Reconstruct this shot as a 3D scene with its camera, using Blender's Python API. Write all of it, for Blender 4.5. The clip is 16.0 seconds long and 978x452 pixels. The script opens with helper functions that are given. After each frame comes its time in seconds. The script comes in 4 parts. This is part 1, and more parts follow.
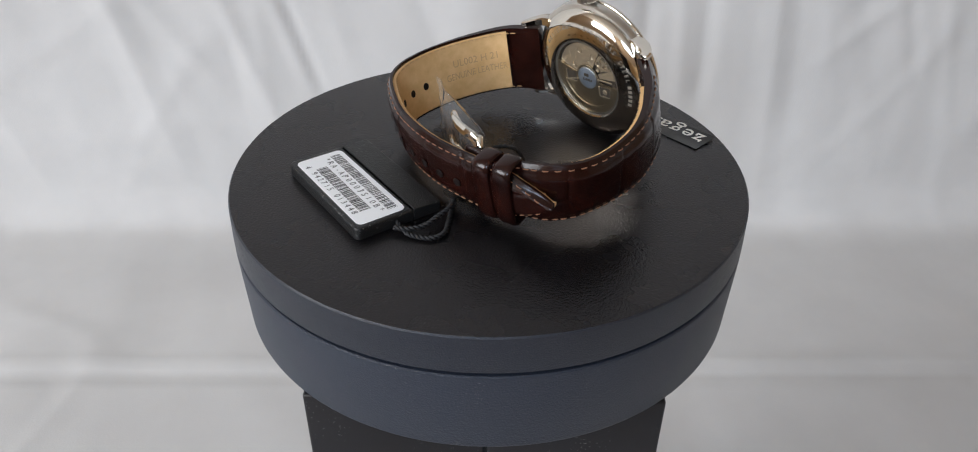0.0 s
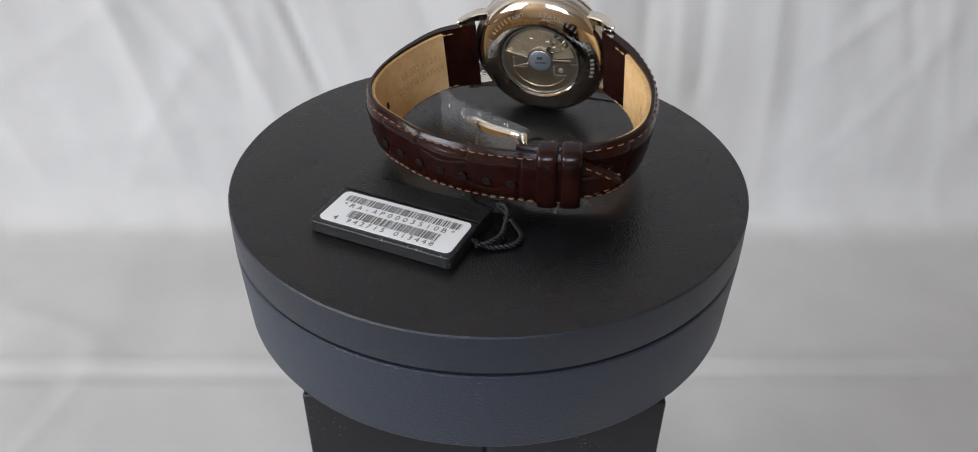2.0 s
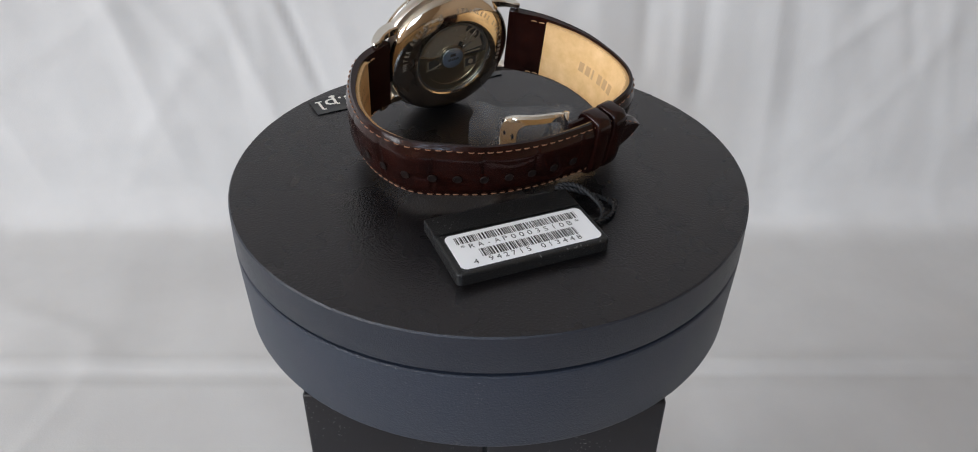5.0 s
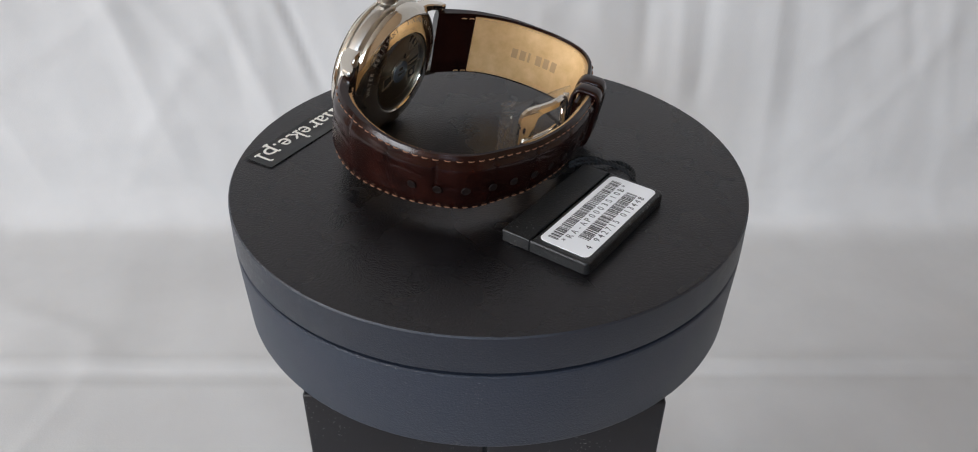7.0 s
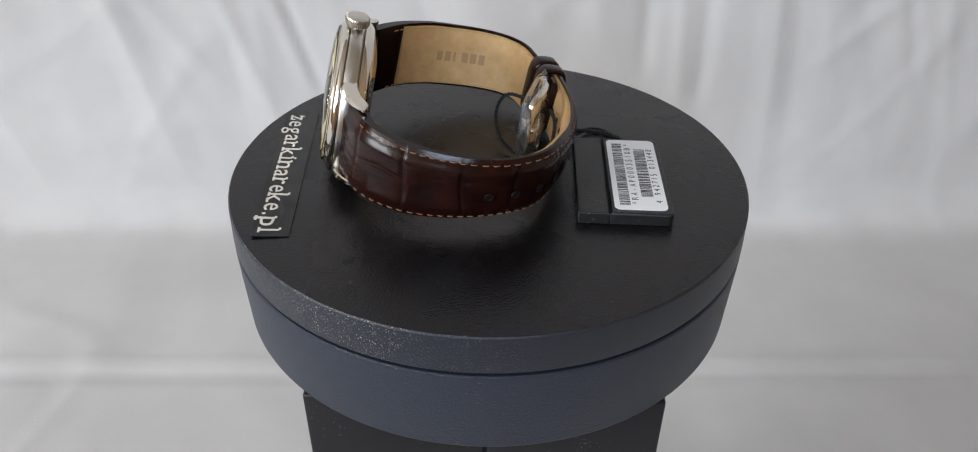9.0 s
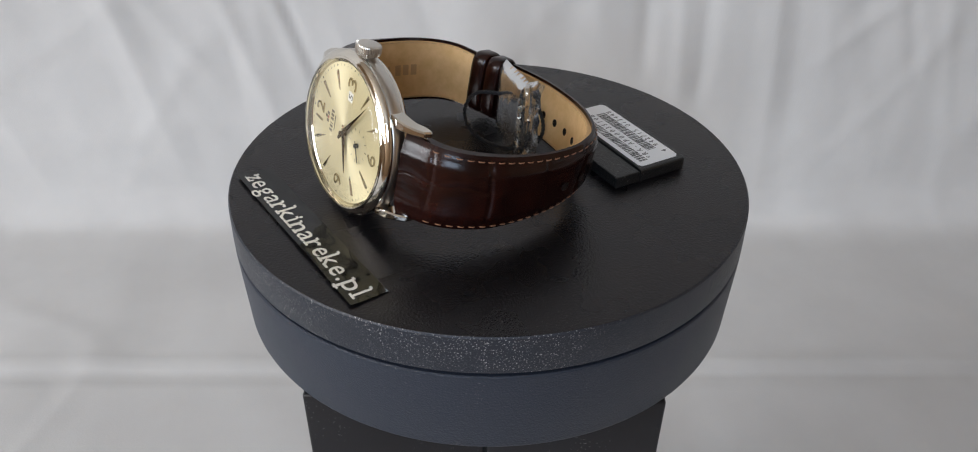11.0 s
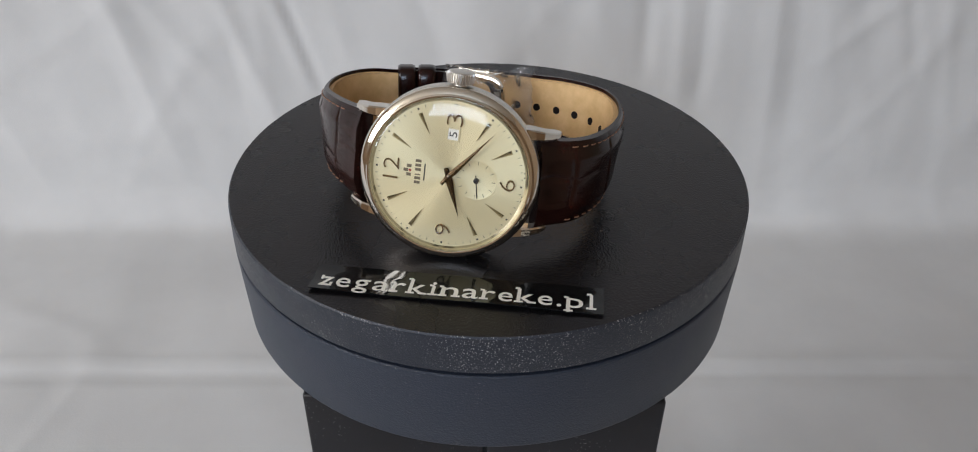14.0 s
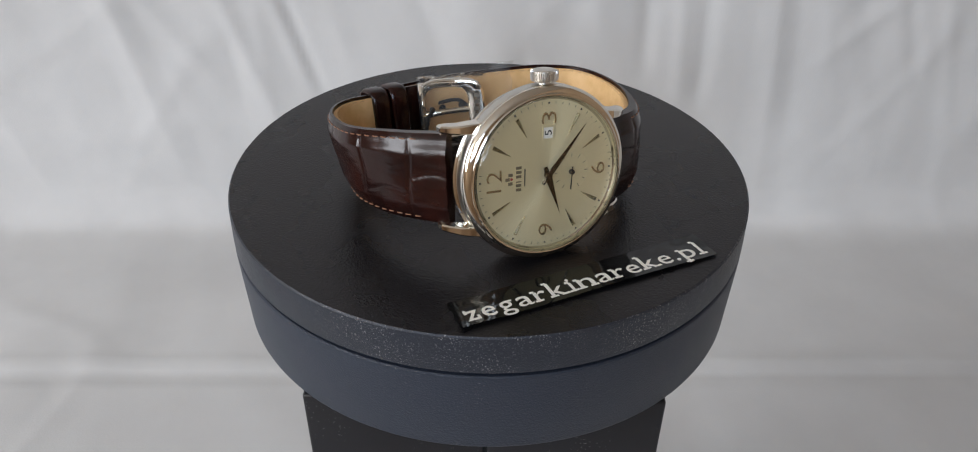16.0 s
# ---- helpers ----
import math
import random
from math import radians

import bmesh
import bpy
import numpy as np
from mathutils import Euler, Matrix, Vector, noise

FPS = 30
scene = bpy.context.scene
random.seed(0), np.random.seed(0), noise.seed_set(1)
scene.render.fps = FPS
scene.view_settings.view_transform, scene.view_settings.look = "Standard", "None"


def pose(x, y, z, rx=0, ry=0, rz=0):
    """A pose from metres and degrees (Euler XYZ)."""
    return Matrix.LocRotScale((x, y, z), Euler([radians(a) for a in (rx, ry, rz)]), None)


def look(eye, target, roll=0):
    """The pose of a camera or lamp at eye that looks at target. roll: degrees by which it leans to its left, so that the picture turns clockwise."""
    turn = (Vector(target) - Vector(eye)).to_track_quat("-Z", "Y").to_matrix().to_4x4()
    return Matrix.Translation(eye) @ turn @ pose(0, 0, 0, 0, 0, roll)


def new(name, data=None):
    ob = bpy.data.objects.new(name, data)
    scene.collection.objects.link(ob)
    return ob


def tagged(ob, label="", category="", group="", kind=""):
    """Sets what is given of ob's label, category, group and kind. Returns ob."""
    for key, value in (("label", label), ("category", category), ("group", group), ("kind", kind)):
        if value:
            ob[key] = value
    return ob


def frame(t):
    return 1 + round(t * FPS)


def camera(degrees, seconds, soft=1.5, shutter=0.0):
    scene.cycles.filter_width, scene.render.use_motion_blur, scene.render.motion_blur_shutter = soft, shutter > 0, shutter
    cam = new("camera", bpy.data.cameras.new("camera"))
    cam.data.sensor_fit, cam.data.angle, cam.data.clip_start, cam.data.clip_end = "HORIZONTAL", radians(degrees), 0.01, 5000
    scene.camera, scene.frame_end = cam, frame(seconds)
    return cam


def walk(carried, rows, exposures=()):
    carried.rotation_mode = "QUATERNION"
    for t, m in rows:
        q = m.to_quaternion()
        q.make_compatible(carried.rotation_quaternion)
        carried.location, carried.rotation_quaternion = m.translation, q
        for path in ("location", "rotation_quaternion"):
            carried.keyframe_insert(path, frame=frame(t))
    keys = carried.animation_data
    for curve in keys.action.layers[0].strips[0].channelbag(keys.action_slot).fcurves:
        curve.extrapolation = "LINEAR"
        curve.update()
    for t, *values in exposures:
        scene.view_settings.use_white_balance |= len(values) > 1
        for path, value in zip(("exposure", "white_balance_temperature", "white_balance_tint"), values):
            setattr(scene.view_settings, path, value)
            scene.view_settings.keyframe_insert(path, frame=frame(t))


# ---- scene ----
U = 0.0665                      # radius of the platter
# turn of the platter, degrees at seconds: it runs a little unevenly
TURNS = [(0.0, -124.22), (2.0, -93.84), (4.0, -63.13), (7.5, -7.91), (9.2, 20.47), (11.3, 54.07), (13.5, 88.58), (16.0, 127.94)]
EYE = Vector((-0.0595, -2.7410, 1.6185)) * U
PITCH, YAW = radians(34.926), radians(1.302)
AIM = Vector((math.sin(YAW) * math.cos(PITCH), math.cos(YAW) * math.cos(PITCH), -math.sin(PITCH)))
cam = camera(62.95, 16.0, soft=1.05)
VIEW = look(EYE, EYE + AIM, 0.777)
walk(cam, [(0, VIEW), (16.0, VIEW)], exposures=[(0, 0.0, 6400, 13), (9.2, 0.0, 6400, 13), (11.3, -0.2, 6400, 13), (12.5, -0.25, 6400, 13), (14.0, -0.29, 6400, 13), (15.0, -0.24, 6400, 13), (16.0, -0.17, 6400, 13)])

# ---- light ----
world = bpy.data.worlds.new("sky")
scene.world = world
world.use_nodes = True
wn = world.node_tree
sky = wn.nodes.new("ShaderNodeTexSky")
sky.sky_type, sky.sun_disc = "NISHITA", False
sky.sun_elevation, sky.sun_rotation = radians(38), radians(200)
wn.links.new(sky.outputs[0], wn.nodes["Background"].inputs[0])
wn.nodes["Background"].inputs[1].default_value = 0.1


def lamp(name, eye, target, sx, sy, watts, color):
    data = bpy.data.lights.new(name, "AREA")
    data.shape, data.size, data.size_y, data.energy, data.color = "RECTANGLE", sx, sy, watts, color
    ob = new(name, data)
    ob.matrix_world = look(eye, target)
    return ob


# daylight standing in the two windows of the room, left of and behind the camera
lamp("window_light", (-2.6, -1.40, 0.80), (0.0, -0.35, 0.20), 1.55, 1.15, 78, (0.945, 0.975, 0.985))
lamp("window_light_south", (-0.45, -2.26, 0.98), (0.1, 0.2, 0.0), 1.0, 0.72, 26, (0.64, 0.81, 1.0))


# ---- helpers for meshes ----
def part(name, bm, material, parent=None, label="", smooth=True):
    me = bpy.data.meshes.new(name)
    bm.normal_update()
    bm.to_mesh(me)
    bm.free()
    for p in me.polygons:
        p.use_smooth = smooth
    me.materials.append(material)
    ob = new(name, me)
    ob.parent = parent
    if label:
        tagged(ob, label)
    return ob


def empty(name, label, category, group=""):
    ob = new(name)
    ob.empty_display_size = 0.005
    return tagged(ob, label, category, group)


def sharp(bm, deg=35):
    bm.normal_update()
    for e in bm.edges:
        if len(e.link_faces) == 2 and e.calc_face_angle(0) > radians(deg):
            e.smooth = False
    return bm


def lathe(profile, seg=96):
    """A solid of revolution round z: (radius, height) from the bottom axis up to the top axis."""
    bm = bmesh.new()
    rings = []
    for r, z in profile:
        if r < 1e-7:
            rings.append([bm.verts.new((0, 0, z))])
        else:
            rings.append([bm.verts.new((r * math.cos(a), r * math.sin(a), z)) for a in (2 * math.pi * i / seg for i in range(seg))])
    for a, b in zip(rings, rings[1:]):
        for i in range(seg):
            j = (i + 1) % seg
            if len(a) == 1 and len(b) == 1:
                break
            if len(a) == 1:
                bm.faces.new((a[0], b[j], b[i]))
            elif len(b) == 1:
                bm.faces.new((a[i], a[j], b[0]))
            else:
                bm.faces.new((a[i], a[j], b[j], b[i]))
    bmesh.ops.recalc_face_normals(bm, faces=bm.faces)
    return sharp(bm)


def box(x0, y0, z0, x1, y1, z1, bevel=0.0, seg=2):
    bm = bmesh.new()
    bmesh.ops.create_cube(bm, size=1)
    for v in bm.verts:
        v.co = Vector(((x0 + x1) / 2 + v.co.x * (x1 - x0), (y0 + y1) / 2 + v.co.y * (y1 - y0), (z0 + z1) / 2 + v.co.z * (z1 - z0)))
    if bevel:
        bmesh.ops.bevel(bm, geom=bm.edges[:], offset=bevel, segments=seg, profile=0.5, affect="EDGES")
    return bm


def extrude_outline(pts, z0, z1, bevel=0.0):
    """A flat solid on an outline in the x-y plane."""
    bm = bmesh.new()
    f = bm.faces.new([bm.verts.new((x, y, z0)) for x, y in pts])
    r = bmesh.ops.extrude_face_region(bm, geom=[f])
    bmesh.ops.translate(bm, vec=(0, 0, z1 - z0), verts=[g for g in r["geom"] if isinstance(g, bmesh.types.BMVert)])
    bmesh.ops.recalc_face_normals(bm, faces=bm.faces)
    if bevel:
        top = [e for e in bm.edges if all(abs(v.co.z - z1) < 1e-7 for v in e.verts)]
        bmesh.ops.bevel(bm, geom=top, offset=bevel, segments=2, profile=0.5, affect="EDGES")
    return sharp(bm)


def moved(bm, m):
    bmesh.ops.transform(bm, matrix=m, verts=bm.verts)
    return bm


def merged(*bms):
    out = bmesh.new()
    for b in bms:
        me = bpy.data.meshes.new("tmp")
        b.to_mesh(me)
        b.free()
        out.from_mesh(me)
        bpy.data.meshes.remove(me)
    return out


def tube(points, radius, sides=8, closed=False):
    bm = bmesh.new()
    pts = [Vector(p) for p in points]
    n = len(pts)
    rings, nrm = [], None
    for i, p in enumerate(pts):
        a = pts[(i - 1) % n] if (closed or i) else p
        b = pts[(i + 1) % n] if (closed or i < n - 1) else p
        t = (b - a).normalized()
        if nrm is None:
            nrm = t.orthogonal().normalized()
        nrm = (nrm - t * nrm.dot(t)).normalized()
        bi = t.cross(nrm)
        r = radius[i] if isinstance(radius, (list, tuple)) else radius
        rings.append([bm.verts.new(p + nrm * r * math.cos(q) + bi * r * math.sin(q)) for q in (2 * math.pi * k / sides for k in range(sides))])
    span = n if closed else n - 1
    for i in range(span):
        a, b = rings[i], rings[(i + 1) % n]
        for k in range(sides):
            bm.faces.new((a[k], a[(k + 1) % sides], b[(k + 1) % sides], b[k]))
    if not closed:
        bm.faces.new(rings[0][::-1])
        bm.faces.new(rings[-1])
    bmesh.ops.recalc_face_normals(bm, faces=bm.faces)
    return bm


def smooth_path(ctrl, n, closed=False):
    """Points along a Catmull-Rom curve, evenly spaced by length."""
    c = [Vector(p) for p in ctrl]
    k = len(c)
    raw = []
    spans = k if closed else k - 1
    for i in range(spans):
        p1, p2 = c[i], c[(i + 1) % k]
        p0 = c[i - 1] if (closed or i > 0) else p1 * 2 - p2
        p3 = c[(i + 2) % k] if (closed or i + 2 < k) else p2 * 2 - p1
        for j in range(24):
            t = j / 24
            raw.append(0.5 * (2 * p1 + (p2 - p0) * t + (2 * p0 - 5 * p1 + 4 * p2 - p3) * t * t + (3 * p1 - p0 - 3 * p2 + p3) * t ** 3))
    raw.append(c[0] if closed else c[-1])
    acc = [0.0]
    for a, b in zip(raw, raw[1:]):
        acc.append(acc[-1] + (b - a).length)
    out, j = [], 0
    for i in range(n):
        s = acc[-1] * i / (n if closed else n - 1)
        while j < len(acc) - 2 and acc[j + 1] < s:
            j += 1
        f = (s - acc[j]) / max(acc[j + 1] - acc[j], 1e-12)
        out.append(raw[j].lerp(raw[j + 1], min(f, 1)))
    return out


# ---- materials ----
def mat(name, color, rough=0.5, metal=0.0, spec=0.5, coat=0.0):
    m = bpy.data.materials.new(name)
    m.use_nodes = True
    b = m.node_tree.nodes["Principled BSDF"]
    b.inputs["Base Color"].default_value = (*color, 1)
    b.inputs["Roughness"].default_value = rough
    b.inputs["Metallic"].default_value = metal
    b.inputs["Specular IOR Level"].default_value = spec
    b.inputs["Coat Weight"].default_value = coat
    return m


def node(m, kind, **inputs):
    n = m.node_tree.nodes.new(kind)
    for k, v in inputs.items():
        n.inputs[k.replace("_", " ")].default_value = v
    return n


def wire(m, a, b):
    m.node_tree.links.new(a, b)


def noise_tex(m, scale, detail=4.0, rough=0.6, stretch=None, coords="Object"):
    tc = m.node_tree.nodes.new("ShaderNodeTexCoord")
    mp = m.node_tree.nodes.new("ShaderNodeMapping")
    mp.inputs["Scale"].default_value = stretch or (1, 1, 1)
    n = node(m, "ShaderNodeTexNoise", Scale=scale, Detail=detail, Roughness=rough)
    wire(m, tc.outputs[coords], mp.inputs[0])
    wire(m, mp.outputs[0], n.inputs["Vector"])
    return n


def ramp(m, src, stops):
    r = m.node_tree.nodes.new("ShaderNodeValToRGB")
    while len(r.color_ramp.elements) < len(stops):
        r.color_ramp.elements.new(0.5)
    for e, (p, c) in zip(r.color_ramp.elements, stops):
        e.position, e.color = p, (*c, 1) if len(c) == 3 else c
    wire(m, src, r.inputs[0])
    return r


def bsdf(m):
    return m.node_tree.nodes["Principled BSDF"]


def bump(m, src, strength, distance, under=None):
    b = node(m, "ShaderNodeBump", Strength=strength, Distance=distance)
    wire(m, src, b.inputs["Height"])
    if under:
        wire(m, under.outputs[0], b.inputs["Normal"])
    wire(m, b.outputs[0], bsdf(m).inputs["Normal"])
    return b


def vary_rough(m, src, lo, hi):
    r = node(m, "ShaderNodeMapRange", To_Min=lo, To_Max=hi)
    wire(m, src, r.inputs["Value"])
    wire(m, r.outputs[0], bsdf(m).inputs["Roughness"])


# soft-touch black plastic of the turntable, a fine pebble grain
def black_plastic(name, color, rough, grain, dust, one_side=False, pebble=2600):
    m = mat(name, color, rough, 0, 0.5)
    big = noise_tex(m, 35, 3)
    fine = noise_tex(m, pebble, 3, 0.5)
    vary_rough(m, big.outputs[0], rough - 0.03, rough + 0.04)
    bump(m, fine.outputs[0], grain, 0.0003)
    specks = noise_tex(m, 2700 if one_side else 1500, 2, 0.5)
    patch = noise_tex(m, 60, 3, 0.6)
    mul = node(m, "ShaderNodeMath")
    mul.operation = "MULTIPLY"
    wire(m, ramp(m, specks.outputs[0], [(0.60 if one_side else 0.655, (0, 0, 0)), (0.70, (1, 1, 1))]).outputs[0], mul.inputs[0])
    wire(m, ramp(m, patch.outputs[0], [(0.36 if one_side else 0.45, (0, 0, 0)), (0.62, (dust, dust, dust))]).outputs[0], mul.inputs[1])
    if one_side:
        tc, xyz = m.node_tree.nodes.new("ShaderNodeTexCoord"), m.node_tree.nodes.new("ShaderNodeSeparateXYZ")
        wire(m, tc.outputs["Object"], xyz.inputs[0])
        side = node(m, "ShaderNodeMapRange", From_Min=-0.055, From_Max=-0.01, To_Min=1.0, To_Max=0.06)
        wire(m, xyz.outputs[0], side.inputs["Value"])
        both = node(m, "ShaderNodeMath")
        both.operation = "MULTIPLY"
        wire(m, mul.outputs[0], both.inputs[0])
        wire(m, side.outputs[0], both.inputs[1])
        mul = both
    mix = m.node_tree.nodes.new("ShaderNodeMix")
    mix.data_type = "RGBA"
    mix.inputs["A"].default_value, mix.inputs["B"].default_value = (*color, 1), (0.45, 0.44, 0.42, 1)
    wire(m, mul.outputs[0], mix.inputs["Factor"])
    wire(m, mix.outputs["Result"], bsdf(m).inputs["Base Color"])
    return m


PLATTER = black_plastic("platter_plastic", (0.0046, 0.0042, 0.0047), 0.27, 0.42, 0.10, pebble=1700)
PLATTER.node_tree.nodes["Principled BSDF"].inputs["Specular IOR Level"].default_value = 0.46
PLATTER.node_tree.nodes["Principled BSDF"].inputs["Specular Tint"].default_value = (1.0, 0.94, 0.96, 1)
# upright sides: cool skylight from the front is put into their bluer, lighter colour
RIM = black_plastic("rim_plastic_blue_lit", (0.0145, 0.018, 0.027), 0.40, 0.5, 1.0, True)
BODY = black_plastic("body_plastic_blue_lit", (0.020, 0.026, 0.040), 0.44, 0.6, 0.15, pebble=2200)
BOX = black_plastic("box_board", (0.008, 0.008, 0.010), 0.33, 0.12, 0.3)
GAP = mat("gap_black", (0.004, 0.004, 0.004), 0.8)


def cloth_material():
    m = mat("white_sheet", (0.67, 0.665, 0.66), 0.9, 0, 0.2)
    n = noise_tex(m, 9, 4)
    c = ramp(m, n.outputs[0], [(0.3, (0.540, 0.530, 0.516)), (0.7, (0.605, 0.595, 0.580))])
    wire(m, c.outputs[0], bsdf(m).inputs["Base Color"])
    weave = noise_tex(m, 900, 2)
    bump(m, weave.outputs[0], 0.15, 0.0006)
    bsdf(m).inputs["Sheen Weight"].default_value = 0.15
    return m


CLOTH = cloth_material()
WALL = mat("wall_paint", (0.40, 0.285, 0.18), 0.85)
CEIL = mat("ceiling_paint", (0.62, 0.57, 0.50), 0.9)
WOODFLOOR = mat("room_floor", (0.22, 0.14, 0.08), 0.5)


def steel(name, rough, tint=(0.76, 0.71, 0.63), scratch=0.0):
    m = mat(name, tint, rough, 1.0)
    n = noise_tex(m, 700, 4, 0.6)
    vary_rough(m, n.outputs[0], max(0.02, rough - 0.03), rough + 0.06)
    if scratch:
        s = noise_tex(m, 2500, 2, 0.5, (1, 1, 0.04))
        bump(m, s.outputs[0], scratch, 0.00005)
    return m


STEEL = steel("polished_steel", 0.07)
BRUSHED = steel("brushed_steel", 0.30, (0.66, 0.63, 0.58), scratch=0.25)
GOLDISH = mat("movement_metal", (0.56, 0.46, 0.33), 0.30, 0.75)


def leather(name, color, dark, rough):
    m = mat(name, color, rough, 0, 0.30, 0.06)
    bsdf(m).inputs["Coat Roughness"].default_value = 0.14
    cloudy = noise_tex(m, 160, 5, 0.6)
    streak = noise_tex(m, 260, 5, 0.6, (1, 1, 4.5))
    c = ramp(m, cloudy.outputs[0], [(0.3, dark), (0.72, color)])
    wire(m, c.outputs[0], bsdf(m).inputs["Base Color"])
    vary_rough(m, streak.outputs[0], rough - 0.08, rough + 0.12)
    b1 = bump(m, streak.outputs[0], 0.16, 0.0003)
    grain = noise_tex(m, 2400, 3, 0.5)
    bump(m, grain.outputs[0], 0.12, 0.0001, b1)
    return m


LEATHER = leather("brown_crocodile_leather", (0.024, 0.0058, 0.0038), (0.007, 0.0021, 0.0017), 0.19)


def lining_material():
    m = mat("tan_lining", (0.52, 0.36, 0.20), 0.62, 0, 0.3)
    n = noise_tex(m, 220, 5, 0.65)
    c = ramp(m, n.outputs[0], [(0.3, (0.64, 0.39, 0.16)), (0.7, (0.79, 0.52, 0.255))])
    wire(m, c.outputs[0], bsdf(m).inputs["Base Color"])
    g = noise_tex(m, 3000, 3, 0.5)
    bump(m, g.outputs[0], 0.15, 0.0001)
    return m


LINING = lining_material()
LINING_PRESS = mat("pressed_lining", (0.50, 0.31, 0.145), 0.6)
THREAD = mat("tan_thread", (0.25, 0.12, 0.062), 0.7)
THREAD_PALE = mat("pale_thread", (0.58, 0.36, 0.17), 0.7)
HOLE = mat("punched_hole", (0.010, 0.006, 0.005), 0.6, 0, 0.15)


def dial_material():
    """Champagne lacquer over fine lines brushed outwards from the centre of the dial."""
    m = mat("champagne_dial", (0.77, 0.675, 0.42), 0.40, 0.46)
    tc, sep = m.node_tree.nodes.new("ShaderNodeTexCoord"), m.node_tree.nodes.new("ShaderNodeSeparateXYZ")
    back = m.node_tree.nodes.new("ShaderNodeMapping")
    inv = CASE.inverted()
    back.inputs["Location"].default_value = inv.translation
    back.inputs["Rotation"].default_value = inv.to_euler()
    wire(m, tc.outputs["Object"], back.inputs[0])
    wire(m, back.outputs[0], sep.inputs[0])
    flat = m.node_tree.nodes.new("ShaderNodeCombineXYZ")
    wire(m, sep.outputs[0], flat.inputs[0])
    wire(m, sep.outputs[1], flat.inputs[1])
    unit = m.node_tree.nodes.new("ShaderNodeVectorMath")
    unit.operation = "NORMALIZE"
    wire(m, flat.outputs[0], unit.inputs[0])
    lines = node(m, "ShaderNodeTexNoise", Scale=80.0, Detail=4.0, Roughness=0.6)
    wire(m, unit.outputs[0], lines.inputs["Vector"])
    vary_rough(m, lines.outputs[0], 0.36, 0.50)
    # the brushing runs outwards, so the gloss spreads round the centre
    turned, around, to_world = (m.node_tree.nodes.new(k) for k in ("ShaderNodeVectorMath", "ShaderNodeMapping", "ShaderNodeVectorTransform"))
    turned.operation, around.vector_type = "CROSS_PRODUCT", "VECTOR"
    turned.inputs[0].default_value = (0, 0, 1)
    wire(m, unit.outputs[0], turned.inputs[1])
    around.inputs["Rotation"].default_value = CASE.to_euler()
    wire(m, turned.outputs[0], around.inputs[0])
    to_world.vector_type, to_world.convert_from, to_world.convert_to = "VECTOR", "OBJECT", "WORLD"
    wire(m, around.outputs[0], to_world.inputs[0])
    wire(m, to_world.outputs[0], bsdf(m).inputs["Tangent"])
    bsdf(m).inputs["Anisotropic"].default_value = 0.75
    bump(m, lines.outputs[0], 0.07, 0.0006)
    c = ramp(m, lines.outputs[0], [(0.3, (0.70, 0.615, 0.385)), (0.7, (0.78, 0.685, 0.435))])
    wire(m, c.outputs[0], bsdf(m).inputs["Base Color"])
    return m


INK = mat("black_ink", (0.012, 0.011, 0.010), 0.5)
INDEX = steel("applied_steel", 0.14, (0.46, 0.40, 0.30))
POINTER = steel("pointer_steel", 0.24, (0.115, 0.080, 0.048))
PRINT = mat("brown_print", (0.15, 0.115, 0.070), 0.5)
WHITE = mat("white_print", (0.80, 0.77, 0.70), 0.5)
RED = mat("red_enamel", (0.35, 0.04, 0.03), 0.4)
BADGE = mat("grey_badge", (0.46, 0.51, 0.57), 0.30, 0.85)
ENGRAVE = mat("engraving", (0.26, 0.235, 0.195), 0.5, 0.4)
PLATE_DARK = mat("movement_shadow_metal", (0.11, 0.09, 0.07), 0.45, 0.6)


def clear(name, base, gloss_rough, tint=(1, 1, 1), crinkle=0.0):
    """A thin clear sheet: see-through with a gloss on top."""
    m = bpy.data.materials.new(name)
    m.use_nodes = True
    t = m.node_tree
    t.nodes.remove(t.nodes["Principled BSDF"])
    tr, gl, mx, fr = (t.nodes.new(k) for k in ("ShaderNodeBsdfTransparent", "ShaderNodeBsdfGlossy", "ShaderNodeMixShader", "ShaderNodeFresnel"))
    tr.inputs[0].default_value = (*tint, 1)
    gl.inputs["Roughness"].default_value = gloss_rough
    fr.inputs[0].default_value = base
    t.links.new(fr.outputs[0], mx.inputs[0])
    t.links.new(tr.outputs[0], mx.inputs[1])
    t.links.new(gl.outputs[0], mx.inputs[2])
    t.links.new(mx.outputs[0], t.nodes["Material Output"].inputs[0])
    if crinkle:
        n = noise_tex(m, 420, 4, 0.6)
        b = node(m, "ShaderNodeBump", Strength=crinkle, Distance=0.001)
        t.links.new(n.outputs[0], b.inputs["Height"])
        t.links.new(b.outputs[0], gl.inputs["Normal"])
        t.links.new(b.outputs[0], fr.inputs["Normal"])
    return m


